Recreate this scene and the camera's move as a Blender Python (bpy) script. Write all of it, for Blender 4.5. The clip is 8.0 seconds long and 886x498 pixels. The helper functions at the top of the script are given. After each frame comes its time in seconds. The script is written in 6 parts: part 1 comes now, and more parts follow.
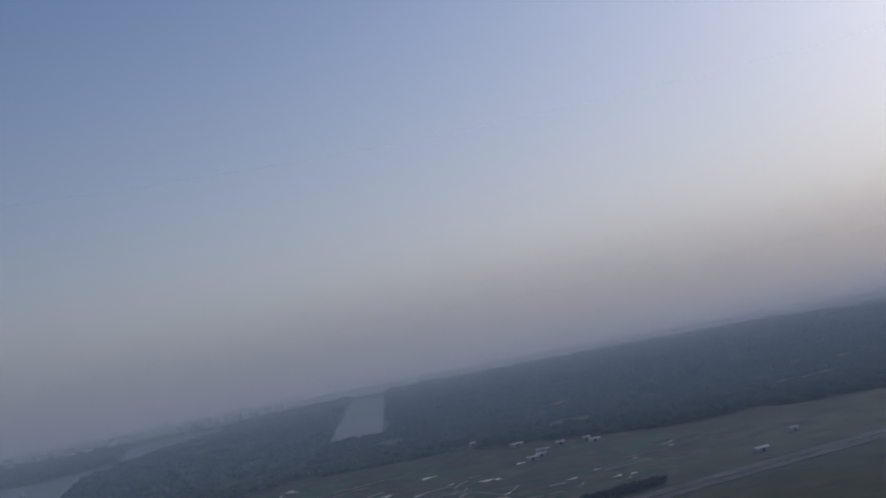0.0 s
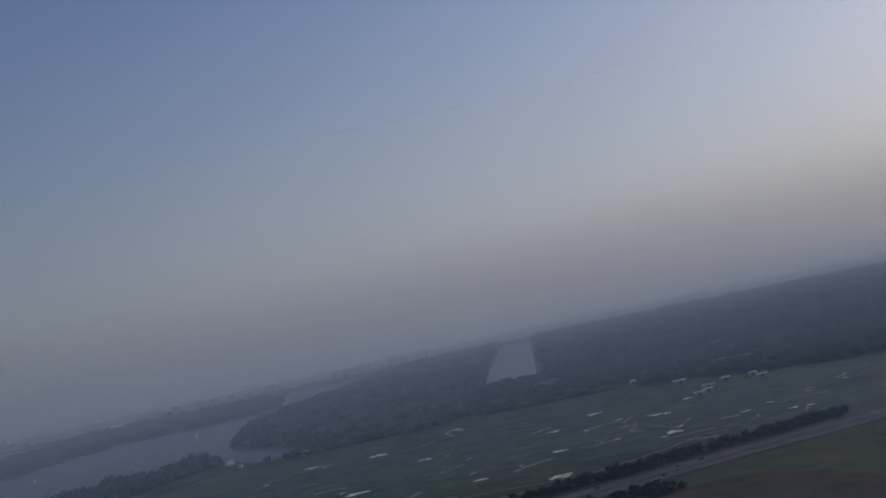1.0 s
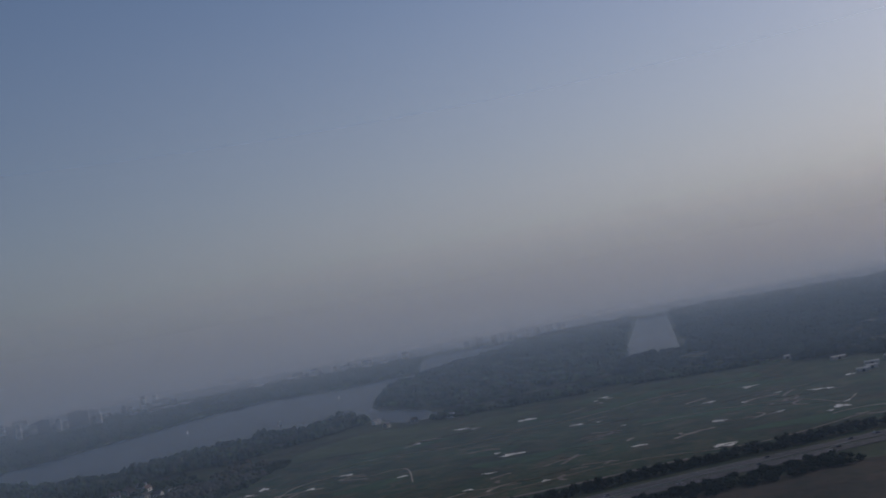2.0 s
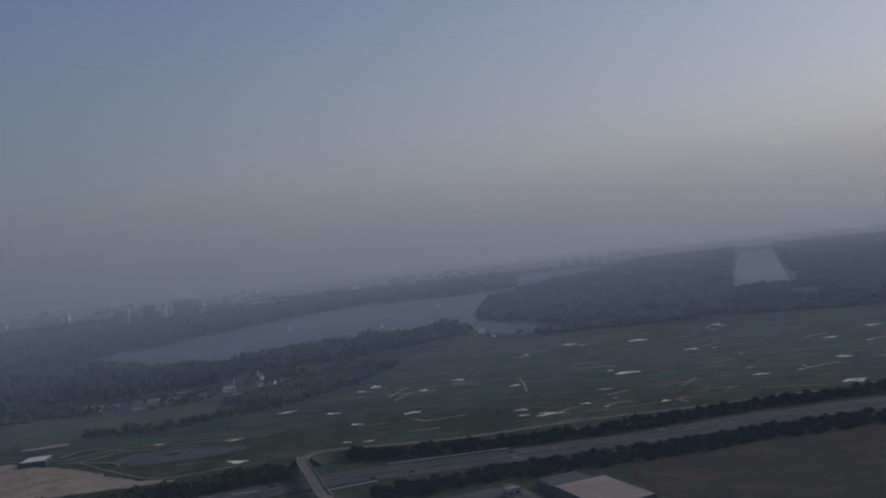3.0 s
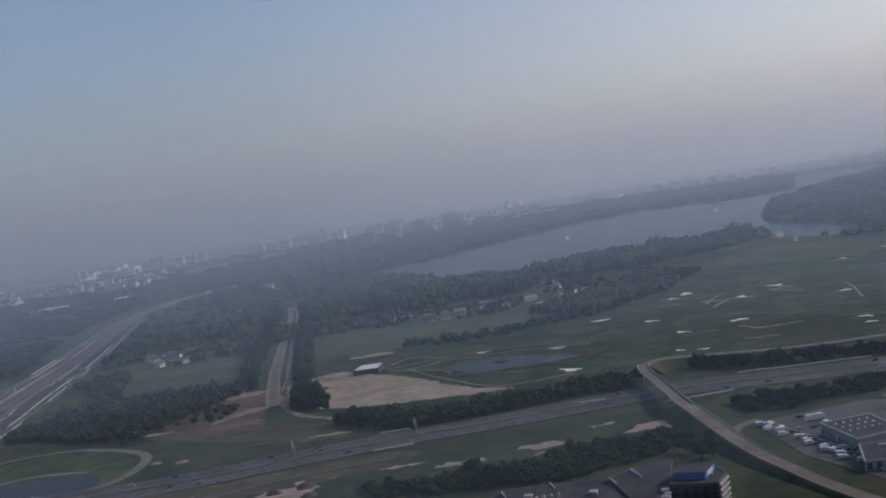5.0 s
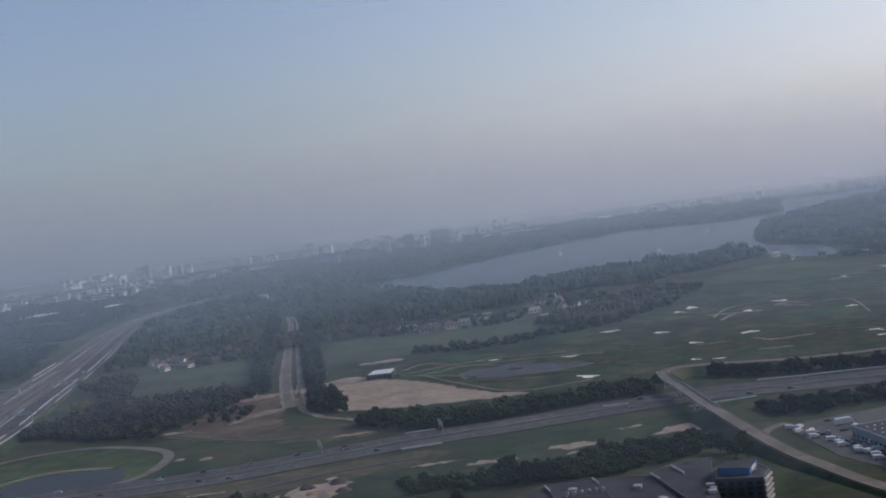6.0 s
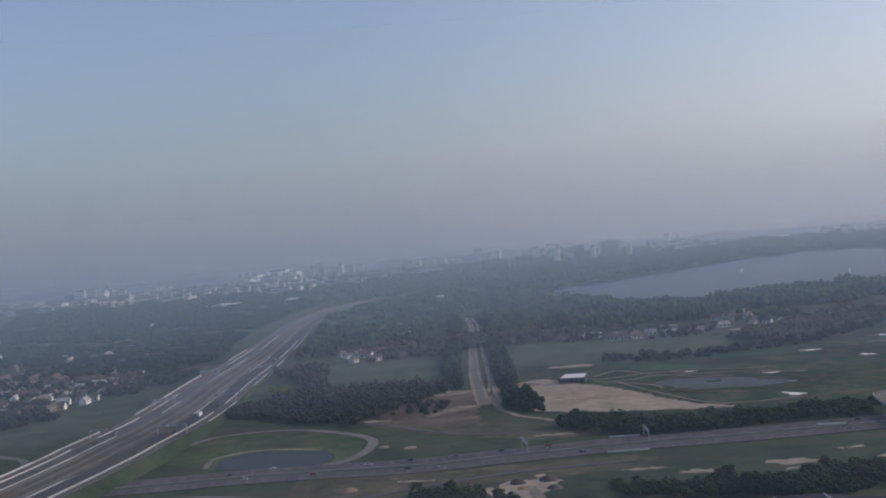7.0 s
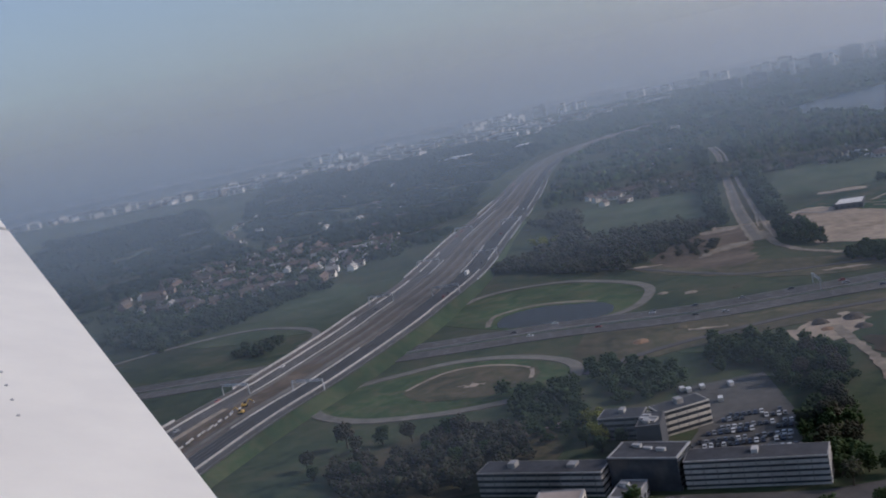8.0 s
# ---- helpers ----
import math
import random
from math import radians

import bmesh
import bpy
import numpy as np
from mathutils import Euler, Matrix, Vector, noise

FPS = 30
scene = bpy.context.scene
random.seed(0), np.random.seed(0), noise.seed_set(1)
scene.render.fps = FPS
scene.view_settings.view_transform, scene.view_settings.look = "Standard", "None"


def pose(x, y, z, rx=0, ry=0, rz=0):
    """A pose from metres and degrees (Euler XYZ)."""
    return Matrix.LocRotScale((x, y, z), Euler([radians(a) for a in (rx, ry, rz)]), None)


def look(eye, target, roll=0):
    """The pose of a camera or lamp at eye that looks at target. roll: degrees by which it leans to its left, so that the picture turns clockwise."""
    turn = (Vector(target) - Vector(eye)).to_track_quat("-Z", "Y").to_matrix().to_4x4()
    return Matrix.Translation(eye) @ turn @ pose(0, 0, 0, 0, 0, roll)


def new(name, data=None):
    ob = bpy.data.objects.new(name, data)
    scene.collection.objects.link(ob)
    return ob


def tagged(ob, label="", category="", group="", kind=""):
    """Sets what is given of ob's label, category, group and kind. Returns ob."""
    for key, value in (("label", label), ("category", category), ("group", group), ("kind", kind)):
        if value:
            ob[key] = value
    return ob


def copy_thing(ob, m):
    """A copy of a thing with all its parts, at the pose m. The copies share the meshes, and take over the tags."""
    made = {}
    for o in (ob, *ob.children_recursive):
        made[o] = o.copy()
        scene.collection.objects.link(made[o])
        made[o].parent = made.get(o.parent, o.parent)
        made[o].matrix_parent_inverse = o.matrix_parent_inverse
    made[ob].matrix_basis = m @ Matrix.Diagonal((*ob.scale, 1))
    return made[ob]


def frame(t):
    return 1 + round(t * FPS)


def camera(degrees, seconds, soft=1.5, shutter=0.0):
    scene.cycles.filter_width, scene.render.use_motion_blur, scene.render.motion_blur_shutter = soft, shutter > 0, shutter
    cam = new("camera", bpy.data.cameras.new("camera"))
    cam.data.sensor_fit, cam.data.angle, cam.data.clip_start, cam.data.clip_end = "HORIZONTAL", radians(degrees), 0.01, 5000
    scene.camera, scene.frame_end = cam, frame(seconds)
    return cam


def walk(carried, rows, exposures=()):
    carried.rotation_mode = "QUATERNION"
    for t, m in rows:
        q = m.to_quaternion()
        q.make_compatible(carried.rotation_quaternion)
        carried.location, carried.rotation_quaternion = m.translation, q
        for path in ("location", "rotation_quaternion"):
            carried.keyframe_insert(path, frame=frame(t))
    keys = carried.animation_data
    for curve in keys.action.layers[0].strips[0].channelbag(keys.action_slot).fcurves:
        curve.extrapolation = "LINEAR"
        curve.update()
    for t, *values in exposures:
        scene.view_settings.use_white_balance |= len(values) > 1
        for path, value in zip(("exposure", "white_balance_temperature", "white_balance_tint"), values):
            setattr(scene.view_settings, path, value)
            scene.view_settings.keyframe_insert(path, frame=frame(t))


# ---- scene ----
# ---- camera and its flight ----
cam = camera(45.5, 8.0, soft=1.9)
ROWS = [
    (0, -3.52, -33.69, 170.69, -15.43, 4.87, -11.02),
    (0.5, -21.82, -36.20, 167.73, -11.99, 3.26, -10.13),
    (1, -40.13, -38.64, 164.84, -7.71, 3.63, -12.17),
    (1.5, -58.62, -40.13, 162.45, -3.41, 3.33, -11.07),
    (1.7, -66.07, -40.04, 161.83, -1.75, 4.02, -11.85),
    (2.8, -106.95, -35.76, 159.78, 3.05, 0.08, -5.51),
    (3, -114.12, -33.61, 159.92, 4.93, -0.29, -6.35),
    (3.5, -130.31, -24.55, 162.28, 7.48, -1.58, -5.12),
    (4, -147.19, -17.13, 165.41, 13.25, -3.01, -4.21),
    (4.5, -165.86, -16.00, 165.45, 15.27, -3.60, -7.05),
    (5, -183.84, -20.62, 163.19, 18.79, -3.34, -8.71),
    (5.2, -190.53, -23.76, 162.03, 20.35, -3.56, -9.50),
    (6.3, -224.48, -45.90, 154.88, 15.62, -1.54, -5.67),
    (6.5, -230.99, -49.51, 154.14, 15.98, -1.06, -3.51),
    (7, -248.49, -56.11, 154.02, 26.05, -1.03, -4.96),
    (7.5, -266.46, -58.19, 158.76, 31.35, -3.23, -9.29),
    (8, -283.19, -58.44, 167.11, 39.08, -7.95, -11.77),
]


def eye_pose(row):
    t, x, y, z, yaw, pitch, roll = row
    return pose(x, y, z, 90 + pitch, 0, yaw) @ pose(0, 0, 0, 0, 0, roll)


walk(cam, [(r[0], eye_pose(r)) for r in ROWS],
     exposures=[(t, e, k, 18) for t, e, k in ((0.0, -0.84, 5950), (1.0, -1.02, 6000), (1.7, -1.0, 6100), (3.0, -0.84, 6250), (3.5, -0.76, 6300), (4.0, -0.44, 6450), (4.5, -0.2, 6450), (6.5, 0.13, 6450), (7.5, 0.12, 6450), (8.0, 0.16, 6450))])

# ---- sky and sun ----
SUN_AZ, SUN_EL = radians(60), radians(28)
world = bpy.data.worlds.new("hazy_sky")
scene.world = world
world.use_nodes = True
wn = world.node_tree.nodes
wl = world.node_tree.links
sky = wn.new("ShaderNodeTexSky")
sky.sky_type = "NISHITA"
sky.sun_disc = False
sky.sun_elevation, sky.sun_rotation = SUN_EL, SUN_AZ
sky.air_density, sky.dust_density, sky.ozone_density, sky.altitude = 1.0, 1.5, 1.8, 0
wn["Background"].inputs["Strength"].default_value = 0.13
wl.new(sky.outputs["Color"], wn["Background"].inputs["Color"])
sun = new("sun", bpy.data.lights.new("sun", "SUN"))
sun.data.energy, sun.data.angle, sun.data.color = 2.0, radians(6.0), (1.0, 0.93, 0.84)
sun_way = Vector((math.sin(SUN_AZ) * math.cos(SUN_EL), math.cos(SUN_AZ) * math.cos(SUN_EL), math.sin(SUN_EL)))
sun.matrix_world = look(sun_way * 1000, (0, 0, 0))


# ---- materials ----
def mat(name, c1, c2, size=3.0, rough=0.9, metal=0.0, big=60.0, spread=0.35, bump=0.0, vary="", coords="world", vary_by=0.18):
    """Two tones of noise at a small and a large scale, with wear and, if asked, a shade for each piece."""
    m = bpy.data.materials.new(name)
    m.use_nodes = True
    n, l = m.node_tree.nodes, m.node_tree.links
    b = n["Principled BSDF"]
    b.inputs["Roughness"].default_value, b.inputs["Metallic"].default_value = rough, metal
    b.inputs["Specular IOR Level"].default_value = 0.12 if rough > 0.7 else 0.5
    if coords == "world":
        vec = n.new("ShaderNodeNewGeometry").outputs["Position"]
    else:
        vec = n.new("ShaderNodeTexCoord").outputs["Object"]
    fine, wide = n.new("ShaderNodeTexNoise"), n.new("ShaderNodeTexNoise")
    for k, s, det in ((fine, size, 5.0), (wide, big, 3.0)):
        l.new(vec, k.inputs["Vector"])
        k.inputs["Scale"].default_value, k.inputs["Detail"].default_value = 1.0 / s, det
        k.inputs["Roughness"].default_value = 0.65
    ramp = n.new("ShaderNodeValToRGB")
    ramp.color_ramp.elements[0].position, ramp.color_ramp.elements[1].position = 0.32, 0.68
    ramp.color_ramp.elements[0].color, ramp.color_ramp.elements[1].color = (*c1, 1), (*c2, 1)
    l.new(fine.outputs["Fac"], ramp.inputs["Fac"])
    shade = n.new("ShaderNodeMapRange")
    shade.inputs["From Min"].default_value, shade.inputs["From Max"].default_value = 0.3, 0.7
    shade.inputs["To Min"].default_value, shade.inputs["To Max"].default_value = 1 - spread, 1 + spread
    l.new(wide.outputs["Fac"], shade.inputs["Value"])
    value = shade.outputs["Result"]
    if vary:
        if vary == "object":
            rnd = n.new("ShaderNodeObjectInfo").outputs["Random"]
        else:
            rnd = n.new("ShaderNodeNewGeometry").outputs["Random Per Island"]
        r = n.new("ShaderNodeMapRange")
        r.inputs["To Min"].default_value, r.inputs["To Max"].default_value = 1 - vary_by, 1 + vary_by
        l.new(rnd, r.inputs["Value"])
        mul = n.new("ShaderNodeMath")
        mul.operation = "MULTIPLY"
        l.new(value, mul.inputs[0])
        l.new(r.outputs["Result"], mul.inputs[1])
        value = mul.outputs["Value"]
    vm = n.new("ShaderNodeVectorMath")
    vm.operation = "SCALE"
    l.new(ramp.outputs["Color"], vm.inputs[0])
    l.new(value, vm.inputs["Scale"])
    l.new(vm.outputs["Vector"], b.inputs["Base Color"])
    if bump:
        bp = n.new("ShaderNodeBump")
        bp.inputs["Strength"].default_value, bp.inputs["Distance"].default_value = 0.6, bump
        l.new(fine.outputs["Fac"], bp.inputs["Height"])
        l.new(bp.outputs["Normal"], b.inputs["Normal"])
    return m


def turf(name, dark, green, dry, fine=5.0, middle=26.0, wide=150.0, spread=0.30):
    """Grass land: green with darker and drier drifts, broken up at three scales."""
    m = mat(name, dark, dry, fine, 0.95, big=wide, spread=spread)
    n, l = m.node_tree.nodes, m.node_tree.links
    ramp = [k for k in n if k.bl_idname == "ShaderNodeValToRGB"][0]
    near = [k for k in n if k.bl_idname == "ShaderNodeTexNoise"][0]
    blotch = n.new("ShaderNodeTexNoise")
    blotch.inputs["Scale"].default_value, blotch.inputs["Detail"].default_value = 1.0 / middle, 6.0
    blotch.inputs["Roughness"].default_value, blotch.inputs["Distortion"].default_value = 0.7, 0.6
    l.new(n.new("ShaderNodeNewGeometry").outputs["Position"], blotch.inputs["Vector"])
    blend = n.new("ShaderNodeMix")
    blend.inputs["Factor"].default_value = 0.62
    l.new(near.outputs["Fac"], blend.inputs["A"])
    l.new(blotch.outputs["Fac"], blend.inputs["B"])
    l.new(blend.outputs["Result"], ramp.inputs["Fac"])
    cr = ramp.color_ramp
    cr.elements[0].position, cr.elements[1].position = 0.38, 0.64
    for p, c in ((0.47, green), (0.55, tuple((a + b) / 2 for a, b in zip(green, dry)))):
        cr.elements.new(p).color = (*c, 1)
    return m


M_LAND = turf("open_land", (0.018, 0.032, 0.018), (0.036, 0.052, 0.026), (0.074, 0.066, 0.040), 9, 45, 220)
M_MEADOW = turf("meadow_grass", (0.030, 0.048, 0.026), (0.050, 0.070, 0.036), (0.078, 0.084, 0.050), 8, 40, 90, 0.25)
M_GOLF = turf("golf_turf", (0.011, 0.032, 0.016), (0.020, 0.046, 0.021), (0.094, 0.068, 0.044), 6, 24, 130, 0.38)
M_FAIRWAY = turf("fairway_turf", (0.017, 0.047, 0.021), (0.027, 0.062, 0.028), (0.044, 0.070, 0.036), 7, 30, 60, 0.2)
M_VERGE = turf("verge_grass", (0.016, 0.033, 0.016), (0.028, 0.050, 0.023), (0.058, 0.060, 0.034), 5, 18, 60)
M_SCRUB = turf("dry_scrub", (0.040, 0.046, 0.024), (0.066, 0.062, 0.036), (0.118, 0.092, 0.060), 5, 16, 50)
M_SOIL = turf("brown_soil", (0.020, 0.025, 0.014), (0.034, 0.032, 0.020), (0.074, 0.046, 0.031), 7, 34, 90)
M_WORKS = mat("works_earth", (0.105, 0.082, 0.066), (0.078, 0.070, 0.062), 6, 0.95, big=50, spread=0.35)
M_SAND = mat("pale_sand", (0.74, 0.70, 0.61), (0.62, 0.57, 0.49), 5, 0.95, big=35, spread=0.15)
M_LOT = mat("gravel_lot", (0.33, 0.265, 0.20), (0.22, 0.18, 0.14), 7, 0.95, big=30, spread=0.25)
M_ROAD = mat("asphalt", (0.094, 0.088, 0.084), (0.066, 0.063, 0.062), 5, 0.9, big=45, spread=0.25)
M_NEWROAD = mat("fresh_dark_asphalt", (0.050, 0.049, 0.050), (0.036, 0.036, 0.038), 6, 0.9, big=45, spread=0.25)
M_OLDROAD = mat("worn_concrete_road", (0.170, 0.157, 0.136), (0.111, 0.106, 0.093), 7, 0.95, big=40, spread=0.25)
M_TRACK = mat("dusty_concrete", (0.26, 0.21, 0.165), (0.12, 0.11, 0.085), 6, 0.95, big=30, spread=0.3)
M_MILLED = mat("milled_brown_asphalt", (0.128, 0.108, 0.094), (0.088, 0.078, 0.072), 6, 0.95, big=30, spread=0.3)
M_DECK = mat("tan_worn_asphalt", (0.185, 0.160, 0.130), (0.125, 0.112, 0.095), 5, 0.95, big=30, spread=0.2)
M_SPRING = turf("spring_verge", (0.023, 0.046, 0.018), (0.039, 0.069, 0.026), (0.092, 0.086, 0.046), 6, 20, 50, 0.34)
M_DARKROOF = mat("dark_bitumen_roof", (0.070, 0.072, 0.078), (0.046, 0.048, 0.054), 4, 0.9, big=25, spread=0.25)
M_LINE = mat("road_paint", (0.34, 0.34, 0.33), (0.22, 0.22, 0.22), 2, 0.7, big=20, spread=0.2)
M_CONC = mat("concrete", (0.34, 0.33, 0.31), (0.26, 0.25, 0.24), 2, 0.85, big=25, spread=0.2)
M_PALE = mat("pale_barrier_panels", (0.36, 0.355, 0.35), (0.24, 0.24, 0.24), 4, 0.7, big=30, spread=0.25)
M_WATER = mat("lake_water", (0.012, 0.028, 0.052), (0.018, 0.036, 0.062), 30, 0.12, big=300, spread=0.2, bump=0.35)
M_POND = mat("pond_water", (0.020, 0.022, 0.026), (0.030, 0.032, 0.034), 12, 0.12, big=60, spread=0.2, bump=0.1)
for water, gloss in ((M_WATER, 0.01), (M_POND, 0.02)):
    water.node_tree.nodes["Principled BSDF"].inputs["Specular IOR Level"].default_value = gloss
    water.node_tree.nodes["Principled BSDF"].inputs["Roughness"].default_value = 0.25


def foliage(name, tones, wide=60.0):
    """Leaf colour that changes from clump to clump and in broad drifts of kinds of trees."""
    m = mat(name, tones[0], tones[-1], 3.0, 0.95, big=wide, spread=0.22, vary="island", vary_by=0.09)
    n, l = m.node_tree.nodes, m.node_tree.links
    n["Principled BSDF"].inputs["Specular IOR Level"].default_value = 0.03
    geo = n.new("ShaderNodeNewGeometry")
    drift = n.new("ShaderNodeTexNoise")
    drift.inputs["Scale"].default_value, drift.inputs["Detail"].default_value = 1.0 / wide, 6.0
    drift.inputs["Roughness"].default_value = 0.72
    l.new(geo.outputs["Position"], drift.inputs["Vector"])
    pick = n.new("ShaderNodeMath")
    pick.operation = "MULTIPLY_ADD"
    pick.inputs[1].default_value, pick.inputs[2].default_value = 0.32, -0.16
    l.new(geo.outputs["Random Per Island"], pick.inputs[0])
    total = n.new("ShaderNodeMath")
    l.new(pick.outputs["Value"], total.inputs[0])
    l.new(drift.outputs["Fac"], total.inputs[1])
    ramp = [k for k in n if k.bl_idname == "ShaderNodeValToRGB"][0]
    cr = ramp.color_ramp
    cr.elements[0].position, cr.elements[1].position = 0.30, 0.70
    for i in range(1, len(tones) - 1):
        e = cr.elements.new(0.30 + 0.4 * i / (len(tones) - 1))
        e.color = (*tones[i], 1)
    l.new(total.outputs["Value"], ramp.inputs["Fac"])
    # thin spring leaves let part of the light through
    leaf = n["Principled BSDF"]
    glow, both = n.new("ShaderNodeBsdfTranslucent"), n.new("ShaderNodeMixShader")
    l.new(leaf.inputs["Base Color"].links[0].from_socket, glow.inputs["Color"])
    both.inputs["Fac"].default_value = 0.5
    l.new(leaf.outputs[0], both.inputs[1])
    l.new(glow.outputs[0], both.inputs[2])
    l.new(both.outputs[0], n["Material Output"].inputs["Surface"])
    return m


M_LEAF = foliage("spring_leaves", ((0.034, 0.060, 0.040), (0.064, 0.100, 0.047), (0.046, 0.072, 0.045), (0.088, 0.092, 0.062), (0.040, 0.066, 0.040), (0.078, 0.114, 0.052)))
M_BARE = foliage("budding_twigs", ((0.098, 0.092, 0.074), (0.064, 0.084, 0.050), (0.128, 0.114, 0.090), (0.076, 0.082, 0.058), (0.100, 0.112, 0.060)))
M_FRESH = foliage("fresh_green_leaves", ((0.044, 0.076, 0.036), (0.066, 0.104, 0.044), (0.052, 0.086, 0.040), (0.086, 0.108, 0.052)))
M_DARKLEAF = foliage("dark_forest_leaves", ((0.014, 0.028, 0.021), (0.026, 0.043, 0.024), (0.018, 0.034, 0.024), (0.036, 0.043, 0.028)))
M_LOTGREY = mat("worn_lot_paving", (0.118, 0.112, 0.104), (0.084, 0.082, 0.078), 5, 0.9, big=30, spread=0.2)
# white base colour stands in for sun glinting on the guard rail
M_GLINT = mat("bright_barrier", (0.62, 0.62, 0.61), (0.50, 0.50, 0.50), 3, 0.6, big=20, spread=0.1)
M_YELLOW = mat("yellow_green_leaves", (0.16, 0.17, 0.03), (0.12, 0.14, 0.03), 2, 0.9, big=20, spread=0.3, vary="island")
M_BARK = mat("bark", (0.060, 0.048, 0.036), (0.040, 0.034, 0.028), 1, 0.95, big=20)
M_WHITE = mat("white_render", (0.80, 0.79, 0.76), (0.70, 0.69, 0.67), 4, 0.75, big=30, spread=0.1, vary="object")
M_GREYWALL = mat("grey_cladding", (0.24, 0.25, 0.27), (0.18, 0.19, 0.21), 3, 0.6, big=30, spread=0.15, vary="object")
M_DARKWALL = mat("dark_cladding", (0.060, 0.066, 0.078), (0.045, 0.050, 0.060), 3, 0.55, big=30, spread=0.2, vary="object")
M_BRICK = mat("brown_brick", (0.19, 0.15, 0.128), (0.15, 0.122, 0.106), 1.5, 0.9, big=20, spread=0.2, vary="object")
M_TILE = mat("roof_tiles", (0.098, 0.080, 0.070), (0.072, 0.068, 0.066), 1.0, 0.85, big=20, spread=0.25, vary="object")
M_REDTILE = mat("orange_roof_tiles", (0.135, 0.092, 0.076), (0.105, 0.080, 0.070), 1.0, 0.85, big=20, spread=0.25, vary="object")
M_ROOF = mat("bitumen_roof", (0.125, 0.125, 0.130), (0.085, 0.086, 0.092), 4, 0.9, big=25, spread=0.25)
M_TANROOF = mat("tan_roof_gravel", (0.33, 0.275, 0.24), (0.27, 0.23, 0.205), 6, 0.95, big=40, spread=0.15)
M_RIB = mat("grey_roof_sheet", (0.085, 0.087, 0.094), (0.060, 0.062, 0.068), 3, 0.6, big=25, spread=0.2)
M_GLASS = mat("window_glass", (0.030, 0.036, 0.045), (0.045, 0.052, 0.062), 3, 0.12, big=20)
# far windows lightened to grey, putting distance haze into their colour
M_HAZEGLASS = mat("banded_windows", (0.20, 0.21, 0.23), (0.15, 0.16, 0.18), 4, 0.4, big=30, spread=0.15, vary="object")
M_CREAM = mat("cream_render", (0.56, 0.53, 0.48), (0.44, 0.42, 0.38), 4, 0.8, big=30, spread=0.15, vary="object")
M_BLUE = mat("blue_panels", (0.03, 0.16, 0.40), (0.03, 0.12, 0.30), 3, 0.45, big=12, spread=0.15)
M_STEEL = mat("galvanised_steel", (0.48, 0.49, 0.50), (0.38, 0.39, 0.40), 2, 0.45, 0.6, big=10)
M_RUBBER = mat("tyre_rubber", (0.02, 0.02, 0.02), (0.03, 0.03, 0.03), 0.2, 0.9, big=2)
M_ORANGE = mat("orange_sand_heap", (0.30, 0.18, 0.11), (0.21, 0.14, 0.09), 4, 0.95, big=20, spread=0.25)
M_BARESOIL = mat("bared_brown_earth", (0.135, 0.098, 0.072), (0.080, 0.068, 0.050), 5, 0.95, big=25, spread=0.35)
M_DIGGER = mat("digger_yellow", (0.50, 0.30, 0.04), (0.40, 0.25, 0.05), 0.5, 0.5, big=3, spread=0.15)
M_CAR = [mat("car_paint_" + k, c, tuple(v * 0.9 for v in c), 1, 0.3, big=4, spread=0.05) for k, c in
         (("white", (0.62, 0.62, 0.61)), ("silver", (0.24, 0.245, 0.25)), ("black", (0.02, 0.02, 0.024)), ("blue", (0.022, 0.034, 0.07)), ("red", (0.30, 0.03, 0.03)))]


# ---- mesh helpers ----
class Solid:
    """Collects vertices and faces for one mesh."""

    def __init__(self):
        self.v, self.f = [], []

    def add(self, verts, faces):
        k = len(self.v)
        self.v += [tuple(p) for p in verts]
        self.f += [tuple(i + k for i in q) for q in faces]
        return self

    def prism(self, ring, z0, z1, top=None):
        """A closed prism on a ring of (x, y); top: another ring for the upper edge."""
        n, up = len(ring), top or ring
        verts = [(x, y, z0) for x, y in ring] + [(x, y, z1) for x, y in up]
        faces = [tuple(range(n - 1, -1, -1)), tuple(range(n, 2 * n))]
        faces += [(i, (i + 1) % n, n + (i + 1) % n, n + i) for i in range(n)]
        return self.add(verts, faces)

    def box(self, x0, x1, y0, y1, z0, z1):
        return self.prism([(x0, y0), (x1, y0), (x1, y1), (x0, y1)], z0, z1)

    def tube(self, a, b, ra, rb, n=6):
        a, b = Vector(a), Vector(b)
        w = (b - a).normalized()
        u = w.orthogonal().normalized()
        s = w.cross(u)
        verts = [p + (u * math.cos(k * math.tau / n) + s * math.sin(k * math.tau / n)) * r for p, r in ((a, ra), (b, rb)) for k in range(n)]
        faces = [(i, (i + 1) % n, n + (i + 1) % n, n + i) for i in range(n)] + [tuple(range(n - 1, -1, -1)), tuple(range(n, 2 * n))]
        return self.add(verts, faces)

    def mesh(self, name, material):
        me = bpy.data.meshes.new(name)
        me.from_pydata(self.v, [], self.f)
        if isinstance(material, list):
            for m in material:
                me.materials.append(m)
        else:
            me.materials.append(material)
        me.update()
        return me


def part(name, solid, material, parent=None, label=""):
    data = solid if isinstance(solid, bpy.types.Mesh) else solid.mesh(name, material)
    ob = new(name, data)
    ob.parent = parent
    if label:
        tagged(ob, label)
    return ob


def base(name, m, label, category, group="", kind=""):
    ob = new(name)
    ob.matrix_world = m
    return tagged(ob, label, category, group, kind)


